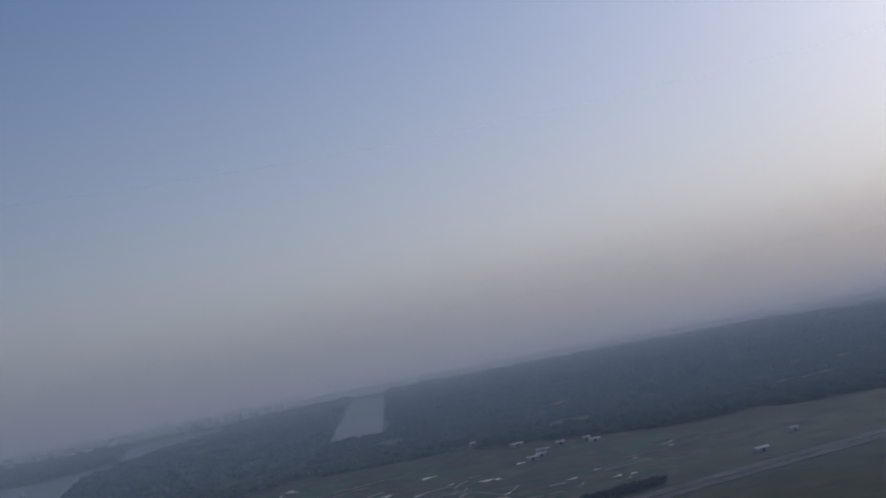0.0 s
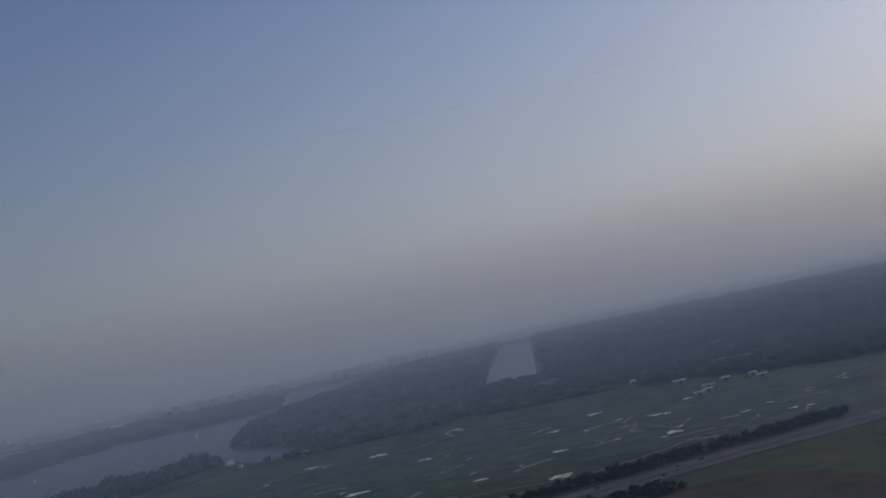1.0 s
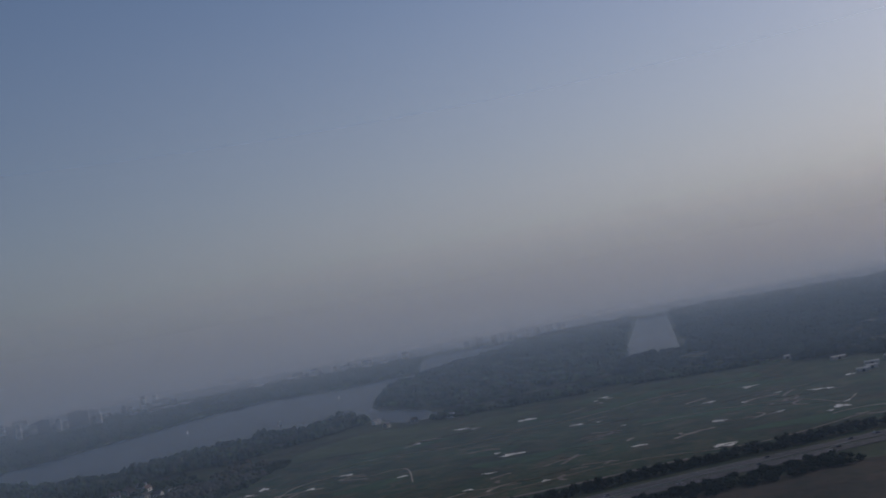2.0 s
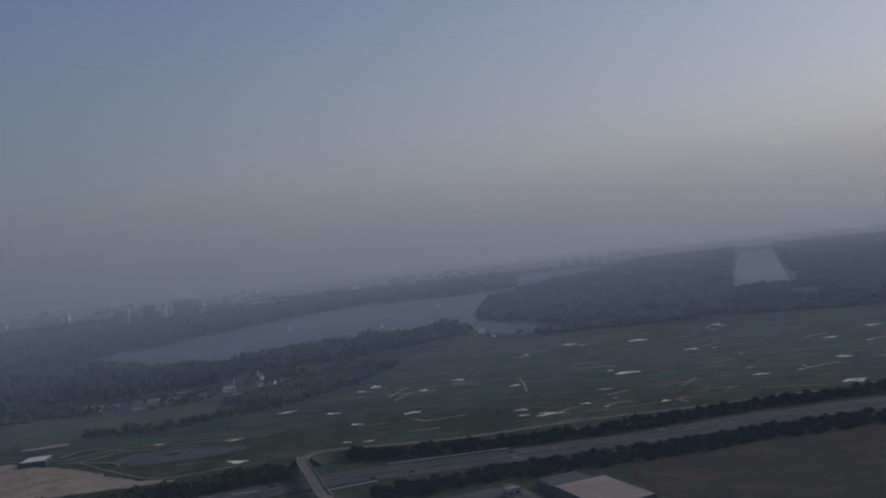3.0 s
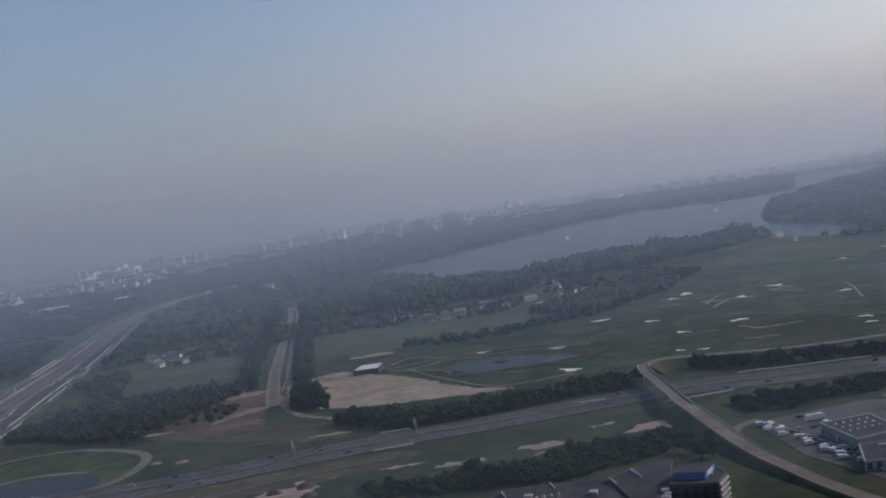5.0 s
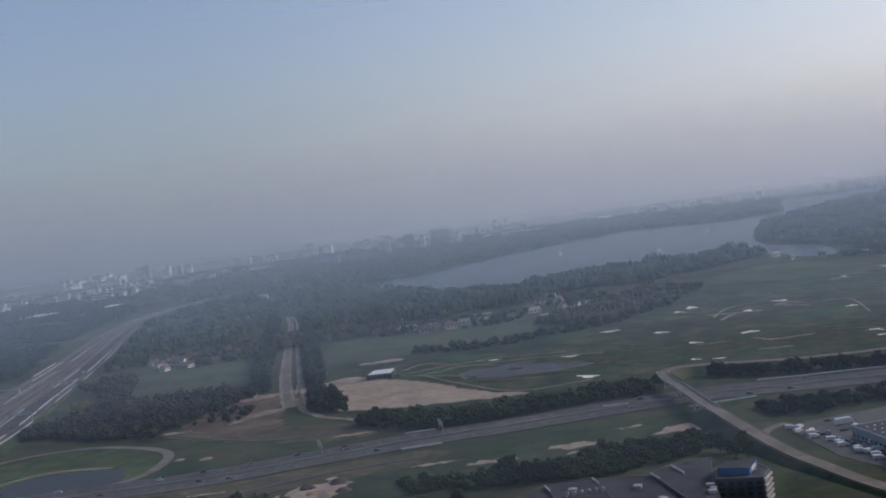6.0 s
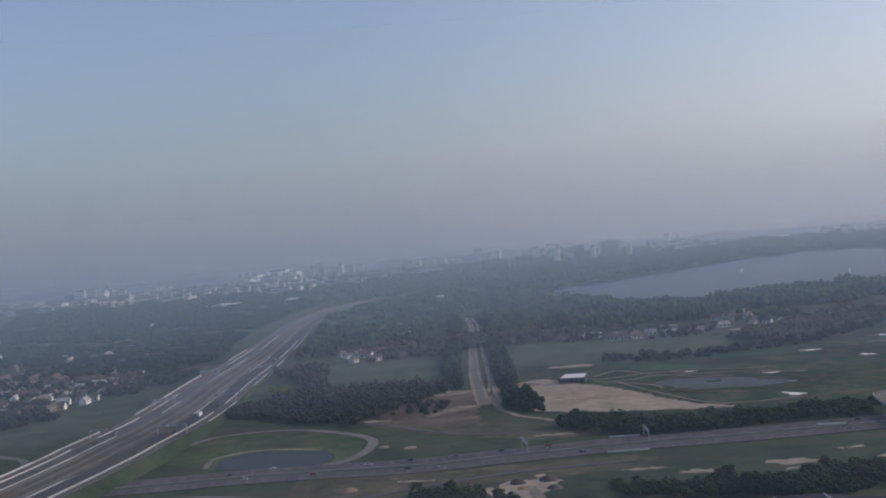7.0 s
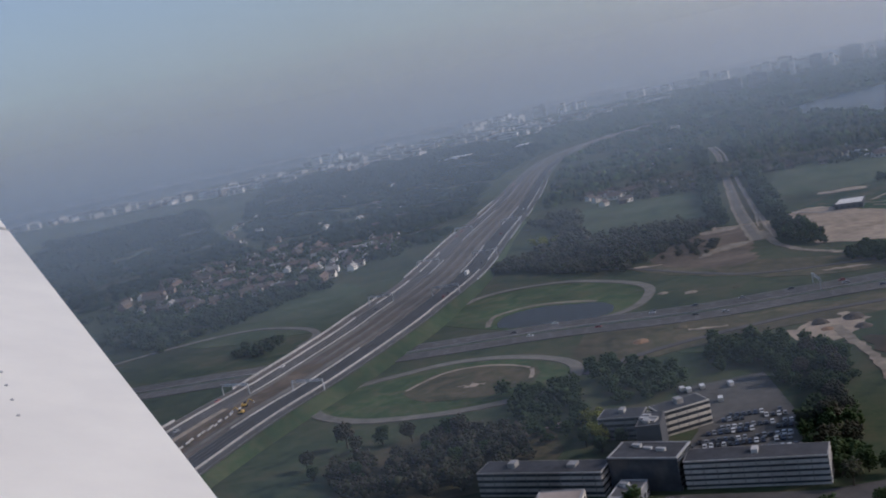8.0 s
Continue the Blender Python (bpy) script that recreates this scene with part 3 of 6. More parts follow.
# ---- tinted shells that imitate haze ----
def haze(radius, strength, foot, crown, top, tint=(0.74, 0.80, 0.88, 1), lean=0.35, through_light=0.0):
    """A tall see-through ring round the place, tinted to imitate haze, thicker above its foot and thinning out at its
    crown.
    """
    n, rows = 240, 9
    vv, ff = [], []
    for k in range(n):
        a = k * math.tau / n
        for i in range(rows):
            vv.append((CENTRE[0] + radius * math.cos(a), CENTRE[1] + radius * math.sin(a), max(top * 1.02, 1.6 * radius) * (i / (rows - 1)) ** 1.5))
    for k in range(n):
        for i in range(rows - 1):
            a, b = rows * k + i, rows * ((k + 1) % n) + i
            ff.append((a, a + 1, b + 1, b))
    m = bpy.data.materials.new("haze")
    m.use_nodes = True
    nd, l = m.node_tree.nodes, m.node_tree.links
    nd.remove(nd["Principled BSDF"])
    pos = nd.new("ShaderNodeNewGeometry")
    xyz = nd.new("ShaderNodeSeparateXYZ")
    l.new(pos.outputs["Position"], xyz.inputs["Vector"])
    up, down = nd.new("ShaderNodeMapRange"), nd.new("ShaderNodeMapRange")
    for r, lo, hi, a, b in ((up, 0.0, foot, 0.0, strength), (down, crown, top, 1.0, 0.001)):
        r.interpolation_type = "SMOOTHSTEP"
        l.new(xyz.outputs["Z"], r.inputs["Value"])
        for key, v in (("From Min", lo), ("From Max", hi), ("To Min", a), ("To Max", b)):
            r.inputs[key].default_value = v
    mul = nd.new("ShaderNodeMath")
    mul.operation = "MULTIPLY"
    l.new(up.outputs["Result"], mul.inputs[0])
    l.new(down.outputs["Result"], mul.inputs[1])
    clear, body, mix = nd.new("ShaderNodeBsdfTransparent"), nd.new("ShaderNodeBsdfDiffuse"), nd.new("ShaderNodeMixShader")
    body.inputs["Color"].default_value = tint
    # translucent share lets the sun through, so shells brighten towards it
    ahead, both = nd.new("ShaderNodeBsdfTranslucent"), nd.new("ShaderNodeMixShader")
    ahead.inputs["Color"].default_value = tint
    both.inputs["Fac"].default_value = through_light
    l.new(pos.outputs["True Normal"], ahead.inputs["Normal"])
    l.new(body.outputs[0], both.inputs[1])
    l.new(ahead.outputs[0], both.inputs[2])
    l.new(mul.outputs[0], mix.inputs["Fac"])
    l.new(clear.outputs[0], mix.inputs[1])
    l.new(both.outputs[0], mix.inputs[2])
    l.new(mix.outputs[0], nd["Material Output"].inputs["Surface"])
    me = Solid().add(vv, ff).mesh("haze_bank", m)
    me.polygons.foreach_set("use_smooth", [True] * len(ff))
    # normals bent up and outward so the shell shades like haze, not a wall
    ups = []
    for k in range(n):
        a = k * math.tau / n
        ups += [Vector((lean * math.cos(a), lean * math.sin(a), 1.0)).normalized()] * rows
    me.normals_split_custom_set_from_vertices(ups)
    ob = new("haze_bank", me)
    ob.visible_shadow = False
    ob.shadow_terminator_geometry_offset = 0.0
    return tagged(ob, "tinted see-through shell imitating blue-grey haze over the land", "haze", kind="structure")


# shell tints that paint the haze: bluer near, paler far
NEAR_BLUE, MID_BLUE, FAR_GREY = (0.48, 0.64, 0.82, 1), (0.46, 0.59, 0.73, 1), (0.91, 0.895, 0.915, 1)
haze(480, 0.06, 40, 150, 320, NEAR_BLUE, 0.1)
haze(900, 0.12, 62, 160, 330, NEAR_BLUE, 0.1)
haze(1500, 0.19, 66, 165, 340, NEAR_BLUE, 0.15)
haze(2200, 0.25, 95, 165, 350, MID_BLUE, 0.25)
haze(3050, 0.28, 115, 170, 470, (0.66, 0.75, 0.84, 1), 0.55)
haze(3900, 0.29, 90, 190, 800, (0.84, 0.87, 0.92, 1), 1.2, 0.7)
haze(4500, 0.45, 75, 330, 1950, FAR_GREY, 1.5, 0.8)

# tinted ring in place of hazy far land, fading out above the horizon
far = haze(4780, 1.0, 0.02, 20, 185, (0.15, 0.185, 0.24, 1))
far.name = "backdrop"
tagged(far, "blue-grey tinted ring imitating hazy distant land", "backdrop")

# ---- trees and woods ----
OCT = np.array([(1, 0, 0), (-1, 0, 0), (0, 1, 0), (0, -1, 0), (0, 0, 1), (0, 0, -1)], float)
OCT_F = np.array([(0, 2, 4), (2, 1, 4), (1, 3, 4), (3, 0, 4), (2, 0, 5), (1, 2, 5), (3, 1, 5), (0, 3, 5)])


def clumps(name, centres, radii, material, rng):
    """Many small uneven leaf clumps as one mesh."""
    n = len(centres)
    jit = rng.uniform(0.55, 1.35, (n, 6, 1))
    skew = rng.normal(0, 0.22, (n, 6, 3))
    v = centres[:, None, :] + (OCT[None] * jit + skew) * radii[:, None, None] * np.array([1, 1, 0.8])
    f = (OCT_F[None] + 6 * np.arange(n)[:, None, None]).reshape(-1, 3)
    me = bpy.data.meshes.new(name)
    me.vertices.add(6 * n)
    me.vertices.foreach_set("co", v.reshape(-1).astype(np.float32))
    me.loops.add(3 * len(f))
    me.loops.foreach_set("vertex_index", f.reshape(-1).astype(np.int32))
    me.polygons.add(len(f))
    me.polygons.foreach_set("loop_start", np.arange(0, 3 * len(f), 3, dtype=np.int32))
    me.polygons.foreach_set("use_smooth", np.ones(len(f), dtype=bool))
    me.materials.append(material)
    me.update(calc_edges=True)
    return me


def crown_points(rng, count, height, width, slim=1.0):
    """Clump centres of one crown: a lumpy shell with gaps."""
    lobes = [(rng.uniform(-0.45, 0.45) * width, rng.uniform(-0.45, 0.45) * width, height * rng.uniform(0.34, 0.76), width * rng.uniform(0.5, 0.75)) for _ in range(6)]
    pts = []
    for _ in range(count):
        x, y, z, r = lobes[rng.integers(len(lobes))]
        d = rng.normal(0, 1, 3)
        d *= r * rng.uniform(0.55, 1.0) / np.linalg.norm(d)
        pts.append((x * slim + d[0] * slim, y * slim + d[1] * slim, max(height * 0.10, z + d[2] * 0.85)))
    return np.array(pts)


def make_tree(seed, height, width, material, label, slim=1.0):
    rng = np.random.default_rng(seed)
    top = base("tree", Matrix.Identity(4), label, "tree", "trees by the roads")
    s = Solid().tube((0, 0, -0.2), (0.1, 0, height * 0.55), 0.035 * height, 0.016 * height)
    for k in range(5):
        a = k * 1.3 + seed
        z0 = height * (0.28 + 0.06 * k)
        s.tube((0.05, 0, z0), (math.cos(a) * width * 0.6 * slim, math.sin(a) * width * 0.6 * slim, z0 + height * 0.25), 0.012 * height, 0.004 * height, 5)
    part("trunk", s, M_BARK, top)
    pts = crown_points(rng, 420, height, width, slim)
    part("crown", clumps("crown", pts, rng.uniform(0.08, 0.17, len(pts)) * width, material, rng), material, top)
    return top


KINDS = [make_tree(1, 11, 4.6, M_FRESH, "broad green roadside tree in spring leaf"),
         make_tree(2, 13, 5.2, M_FRESH, "tall broad green roadside tree"),
         make_tree(3, 9, 4.0, M_BARE, "brownish roadside tree with budding twigs"),
         make_tree(4, 14, 3.4, M_LEAF, "slim tall green tree beside the road", 0.7),
         make_tree(5, 12, 5.4, M_BARE, "broad brownish tree with budding twigs"),
         make_tree(6, 8, 4.4, M_YELLOW, "yellow-green flowering tree beside the motorway")]
used_kind = [False] * len(KINDS)


def plant(x, y, kind, size, turn, z=0.0):
    m = pose(x, y, z, 0, 0, turn) @ Matrix.Diagonal((size, size, size * 1.05, 1))
    if not used_kind[kind]:
        used_kind[kind] = True
        KINDS[kind].matrix_world = m
        return KINDS[kind]
    ob = copy_thing(KINDS[kind], pose(x, y, z, 0, 0, turn))
    ob.scale = (size, size, size * 1.05)
    return ob


rng = np.random.default_rng(11)


def spots_in(poly, spacing, rng):
    xs, ys = [p[0] for p in poly], [p[1] for p in poly]
    out = []
    for x in np.arange(min(xs), max(xs), spacing):
        for y in np.arange(min(ys), max(ys), spacing):
            px, py = x + rng.uniform(-0.55, 0.55) * spacing, y + rng.uniform(-0.55, 0.55) * spacing
            if inside(px, py, poly) and noise.noise((px / 90, py / 90, 3.3)) > -0.32:
                out.append((float(px), float(py)))
    return out


def spots_along(pts, off, spacing, jitter, rng):
    line = smooth_line(pts, spacing)
    return [(float(p.x + q.x * off + rng.uniform(-jitter, jitter)), float(p.y + q.y * off + rng.uniform(-jitter, jitter))) for p, q in zip(line, normals(line))]


# single trees near the roads, offices and yards
near = []
near += [(p, (2,)) for p in spots_in([(-430, 535), (-360, 565), (-285, 600), (-262, 585), (-280, 545), (-330, 520), (-410, 500)], 34, rng)]
near += [(p, (4, 2, 0)) for p in spots_in([(-690, 285), (-668, 330), (-630, 348), (-590, 350), (-575, 300), (-640, 262)], 20, rng)]
near += [(p, (1, 4, 0)) for p in spots_in([(-549, 464), (-513, 484), (-453, 444), (-433, 384), (-408, 314), (-428, 310), (-468, 404), (-503, 440)], 15, rng)]
near += [(p, (0, 1, 4)) for p in ((-483, 268), (-475, 260), (-467, 252), (-423, 246), (-415, 256), (-408, 266), (-395, 284), (-387, 296), (-413, 306), (-403, 318))]
near += [(p, (5,)) for p in ((-555, 356), (-544, 350), (-535, 336))]
near += [(p, (0, 1)) for p in ((-539, 329), (-528, 324), (-523, 334), (-603, 384), (-579, 388), (-593, 399))]
near += [(p, (0, 1)) for p in ((-252, 548), (-246, 556), (-243, 542), (-258, 555), (-249, 538))]
near += [(p, (5,)) for p in ((-862, 812), (-872, 826), (-880, 840), (-868, 842), (-888, 832), (-858, 828))]
near += [(p, (1, 0)) for p in ((-578, 765), (-596, 800))]
near += [(p, (2, 0)) for p in ((-405, 470), (-398, 462), (-388, 476), (-360, 520), (-350, 512), (-372, 530))]
for (x, y), kinds in near:
    plant(x, y, kinds[rng.integers(len(kinds))], float(rng.uniform(0.75, 1.15)), float(rng.uniform(0, 360)))


def wood(name, spots, height, width, per, material, label, seed, floor=0.0):
    """Many trees grown together as one mesh."""
    r = np.random.default_rng(seed)
    cs, rs = [], []
    for x, y in spots:
        h, w = height * r.uniform(0.5, 1.2), width * r.uniform(0.6, 1.25)
        d = r.normal(0, 1, (per, 3))
        d /= np.linalg.norm(d, axis=1)[:, None]
        d *= r.uniform(0.45, 1.0, (per, 1))
        c = d * np.array([w, w, h * 0.42]) + np.array([x, y, floor + h * 0.55])
        c[:, 2] = np.maximum(c[:, 2], floor + h * 0.1)
        cs.append(c)
        core = r.normal(0, 0.22, (3, 3)) * np.array([w, w, h * 0.5]) + np.array([x, y, floor + h * 0.5])
        cs.append(core)
        rs.append(r.uniform(0.7, 1.3, per) * w * (1.55 / per) ** 0.5 * 1.25)
        rs.append(r.uniform(0.55, 0.75, 3) * min(w, h * 0.55))
    ob = new(name, clumps(name, np.concatenate(cs), np.concatenate(rs), material, r))
    return tagged(ob, label, "trees", kind="stuff")


def within(xs, ys, poly):
    hit = np.zeros(len(xs), bool)
    j = len(poly) - 1
    for i in range(len(poly)):
        (xi, yi), (xj, yj) = poly[i], poly[j]
        with np.errstate(divide="ignore", invalid="ignore"):
            hit ^= ((yi > ys) != (yj > ys)) & (xs < (xj - xi) * (ys - yi) / (yj - yi) + xi)
        j = i
    return hit


def canopy(name, poly, cell, height, material, label, seed, gaps=-0.30, clear=None, crown=1.0):
    """A wood seen from afar: a close roof of small domed crowns of uneven height, with clearings."""
    r = np.random.default_rng(seed)
    px, py = [p[0] for p in poly], [p[1] for p in poly]
    gx, gy = np.meshgrid(np.arange(min(px), max(px), cell), np.arange(min(py), max(py), cell))
    x = gx.ravel() + r.uniform(-0.6, 0.6, gx.size) * cell
    y = gy.ravel() + r.uniform(-0.6, 0.6, gx.size) * cell
    keep = within(x, y, poly)
    if clear:
        keep &= ~clear(x, y)
    x, y = x[keep], y[keep]
    low = np.array([noise.noise((a / 110, b / 110, seed)) for a, b in zip(x, y)])
    mid = np.array([noise.noise((a / 34, b / 34, seed + 7.5)) for a, b in zip(x, y)])
    keep = low + 0.35 * mid > gaps
    x, y, low, mid = x[keep], y[keep], low[keep], mid[keep]
    n = len(x)
    h = height * (0.80 + 0.55 * mid + 0.30 * low) * r.uniform(0.55, 1.2, n)
    rad = cell * np.clip(r.lognormal(-0.28, 0.36, n), 0.35, 1.5) * crown
    k = 5
    ang = np.arange(k) * math.tau / k + r.uniform(0, math.tau, (n, 1))
    v = np.zeros((n, 2 * k + 1, 3))
    v[:, 0] = np.stack([x, y, h], 1)
    for j, (f, z) in enumerate(((0.62, 0.80), (1.0, 0.30))):
        q = rad[:, None] * f * r.uniform(0.8, 1.25, (n, k))
        v[:, 1 + j * k:1 + (j + 1) * k, 0] = x[:, None] + np.cos(ang + 0.6 * j) * q
        v[:, 1 + j * k:1 + (j + 1) * k, 1] = y[:, None] + np.sin(ang + 0.6 * j) * q
        v[:, 1 + j * k:1 + (j + 1) * k, 2] = h[:, None] * z * r.uniform(0.85, 1.1, (n, k))
    f = [(0, 1 + i, 1 + (i + 1) % k) for i in range(k)]
    for i in range(k):
        a, b = 1 + i, 1 + (i + 1) % k
        f += [(a, a + k, b), (b, a + k, b + k)]
    f = (np.array(f)[None] + (2 * k + 1) * np.arange(n)[:, None, None]).reshape(-1, 3)
    me = bpy.data.meshes.new(name)
    me.vertices.add(v.shape[0] * v.shape[1])
    me.vertices.foreach_set("co", v.reshape(-1).astype(np.float32))
    me.loops.add(3 * len(f))
    me.loops.foreach_set("vertex_index", f.reshape(-1).astype(np.int32))
    me.polygons.add(len(f))
    me.polygons.foreach_set("loop_start", np.arange(0, 3 * len(f), 3, dtype=np.int32))
    me.polygons.foreach_set("use_smooth", np.ones(len(f), dtype=bool))
    me.materials.append(material)
    me.update(calc_edges=True)
    return tagged(new(name, me), label, "trees", kind="stuff")


YARDS = ((-642, 1203, 4), (-634, 1222, 2), (-622, 1232, 4), (-606, 1248, 3), (-650, 1218, 2), (-614, 1214, 4), (-982, 1118, 2), (-972, 1136, 4), (-953, 1119, 3), (-945, 1134, 2), (-962, 1100, 2), (-940, 1110, 4), (-552, 1390, 4), (-534, 1400, 2), (-514, 1407, 4), (-545, 1424, 2), (-1102, 1541, 5))


def open_yard(x, y):
    """The yards of scattered houses, kept clear of trees."""
    return np.any([(x - a) ** 2 + (y - b + 8) ** 2 < 22 ** 2 for a, b, _ in YARDS], axis=0)


def basin_strip(x, y):
    """The open strip of the rowing basin, kept clear of trees."""
    a, d = np.array((346.0, 2219.0)), np.array((444.0, 2231.0)) / math.hypot(444, 2231)
    return (np.abs((x - a[0]) * d[1] - (y - a[1]) * d[0]) < 80) & ((x - a[0]) * d[0] + (y - a[1]) * d[1] > -60)


HEDGE_N = [(-520, 690), (-458, 668), (-390, 698), (-318, 738)]
wood("hedge", spots_along(HEDGE_N, 0, 5, 3, rng) + spots_along(HEDGE_N, 7, 5, 3, rng) + spots_along(HEDGE_N, 14, 5, 3, rng) + spots_along(HEDGE_N, -8, 7, 3, rng), 11, 4.5, 60, M_FRESH, "dense dark green belt of trees along the motorway", 21)
HEDGE_E = [(-275, 775), (-190, 768), (-70, 790), (40, 828), (180, 858), (420, 895)]
wood("hedge", spots_along(HEDGE_E, 0, 5, 3, rng) + spots_along(HEDGE_E, 8, 5, 3, rng), 9, 4.5, 54, M_DARKLEAF, "dark tree belt between motorway and golf course", 22)
HEDGE_S = [(-236, 660), (-150, 690), (-60, 715), (60, 750), (200, 775)]
wood("hedge", spots_along(HEDGE_S, 0, 5, 4, rng) + spots_along(HEDGE_S, -9, 5, 4, rng) + spots_along(HEDGE_S, -18, 6, 4, rng) + spots_along(HEDGE_S, -27, 7, 5, rng), 6, 4.5, 48, M_DARKLEAF, "low dark scrub belt along the motorway", 23)
OLD = [(-668, 862), (-742, 1018), (-789, 1118), (-860, 1270), (-945, 1453), (-1005, 1560)]
for off, k in ((24, 24), (-21, 25), (33, 26), (-29, 27)):
    wood("tree_row", spots_along(OLD, off, 7, 3, rng), 13, 5, 54, M_LEAF, "dark row of trees beside the abandoned road", k)
wood("copse", spots_in([(-830, 830), (-735, 880), (-690, 850), (-700, 780), (-760, 740), (-820, 770)], 10, rng), 11, 6, 60, M_BARE, "brownish copse between field and motorway", 28)
wood("copse", spots_in([(-700, 800), (-676, 790), (-656, 765), (-650, 730), (-690, 722)], 12, rng), 6, 4, 50, M_BARE, "low budding copse beside the old road", 29)
wood("copse", spots_in([(-642, 850), (-620, 842), (-572, 768), (-560, 736), (-594, 750), (-614, 788)], 8, rng), 10, 4.6, 60, M_LEAF, "dark copse beside the sandy lot", 30)
wood("copse", spots_in([(-980, 960), (-900, 900), (-850, 800), (-865, 715), (-800, 712), (-780, 740), (-840, 850), (-930, 1010)], 10, rng), 12, 6, 60, M_BARE, "budding wood between motorway and field", 31)
wood("copse", spots_in([(-870, 712), (-705, 682), (-700, 712), (-700, 790), (-770, 800), (-860, 760)], 10, rng), 9, 5.4, 60, M_BARE, "budding belt of trees north of the slip road", 32)
wood("copse", spots_in([(-962, 490), (-935, 462), (-905, 480), (-930, 512)], 9, rng), 9, 5, 54, M_LEAF, "small dark copse on the verge", 33)
wood("copse", spots_in([(-1050, 640), (-1120, 640), (-1240, 560), (-1180, 500), (-1060, 480), (-1050, 560)], 13, rng), 11, 6, 54, M_LEAF, "dark trees around the houses", 34)
BELT = [(-594, 1024), (-545, 1022), (-500, 1036), (-462, 1072), (-411, 1118), (-354, 1242), (-325, 1425)]
wood("tree_row", spots_along(BELT, 0, 8, 6, rng) + spots_along(BELT, 14, 9, 7, rng), 9, 5.5, 48, M_LEAF, "tree belt between meadow and golf course", 35)
canopy("copse", [(-420, 1130), (-350, 1260), (-320, 1430), (-400, 1470), (-470, 1330), (-500, 1180)], 6, 10, M_BARE, "budding wood beside the golf course", 36, -0.3)
canopy("woodland", [(-1010, 1990), (-820, 1740), (-718, 1640), (-623, 1650), (-560, 1770), (-456, 1840), (-357, 1875), (-290, 1905), (-235, 1810), (-330, 1660), (-420, 1560), (-560, 1400), (-780, 1300), (-850, 1280), (-900, 1420), (-1000, 1620), (-1080, 1850)], 6.5, 17, M_LEAF, "dense lakeside woodland with a ragged top", 37, -0.16, clear=open_yard)
canopy("woodland", [(-860, 1260), (-700, 1300), (-640, 1270), (-780, 1180), (-960, 1100), (-1010, 1160)], 6, 11, M_BARE, "budding trees around scattered houses", 38, -0.1, clear=open_yard)
canopy("woodland", [(-1030, 1080), (-1150, 1300), (-1330, 1640), (-1420, 1900), (-1440, 2150), (-1100, 2080), (-1060, 1650), (-960, 1300)], 7.5, 13, M_LEAF, "broad wood between motorway and lake", 39, -0.12, clear=open_yard)
canopy("woodland", [(-1080, 900), (-1120, 1010), (-1290, 1290), (-1480, 1650), (-1640, 2100), (-2300, 2700), (-2900, 2350), (-2300, 1700), (-1800, 1250), (-1480, 1000), (-1240, 960)], 10, 12, M_DARKLEAF, "wide dark wood west of the motorway", 40, -0.1)
canopy("woodland", [(-1480, 980), (-1900, 1250), (-2600, 1800), (-2900, 1500), (-1900, 800), (-1420, 640)], 11, 11, M_DARKLEAF, "dark trees among the suburb", 41, -0.12)
canopy("woodland", [(-245, 2140), (-255, 2480), (-240, 2740), (-130, 3170), (70, 3740), (270, 4200), (560, 4000), (480, 3300), (300, 2300), (200, 1900), (-60, 1780), (-140, 1900)], 10, 14, M_LEAF, "wooded spit of land in the lake", 42, -0.25)
canopy("woodland", [(-1120, 2120), (-995, 2390), (-915, 2630), (-820, 2920), (-655, 3260), (-430, 3110), (-300, 3200), (-200, 3300), (-195, 4480), (-800, 4550), (-1250, 3900), (-1600, 3000), (-1420, 2200)], 12, 13, M_LEAF, "wooded far shore of the lake", 43, -0.2)
canopy("woodland", [(330, 1650), (620, 1300), (1000, 1150), (1900, 1250), (2600, 2200), (2300, 3900), (1000, 4600), (300, 4500), (520, 4000), (480, 3200), (300, 2250), (200, 1850)], 14, 15, M_DARKLEAF, "vast dark forest reaching the horizon", 44, -0.32, clear=basin_strip)
canopy("woodland", [(-2300, 2720), (-1640, 2120), (-1480, 2300), (-1600, 3000), (-1260, 3900), (-800, 4560), (-1900, 4250), (-2900, 3600), (-3400, 2900), (-2900, 2380)], 14, 12, M_LEAF, "hazy trees between distant housing", 45, -0.15)
canopy("scrub", [(-160, 1640), (200, 1620), (420, 1560), (500, 1700), (200, 1780), (-60, 1740)], 7, 9, M_LEAF, "trees and gardens along the shore", 47, -0.1)
wood("copse", spots_in([(-330, 1905), (-295, 1925), (-262, 1890), (-280, 1860)], 14, rng), 22, 10, 60, M_LEAF, "tall clump of trees on the lake shore", 48)

patch("brown_ground", [(-655, 290), (-648, 325), (-621, 345), (-590, 352), (-562, 340), (-540, 300), (-580, 262), (-630, 255)], 0.2, M_SCRUB, "bare brown ground under budding trees", wobble=4)
wood("copse", spots_in([(-634, 397), (-616, 409), (-585, 415), (-567, 386), (-549, 337), (-573, 325), (-608, 370)], 9, rng), 9, 4.6, 60, M_FRESH, "dark copse between slip road and offices", 50)
wood("copse", spots_in([(-655, 285), (-646, 318), (-621, 338), (-585, 345), (-566, 326), (-548, 296), (-580, 262), (-636, 252)], 8, rng), 9, 4.4, 70, M_BARE, "sparse budding thicket on brown ground", 51)
wood("copse", spots_in([(-549, 485), (-524, 499), (-459, 459), (-440, 405), (-463, 395), (-491, 440), (-523, 435)], 8.5, rng), 10, 4.8, 60, M_FRESH, "dense dark trees beyond the parking lot", 52)
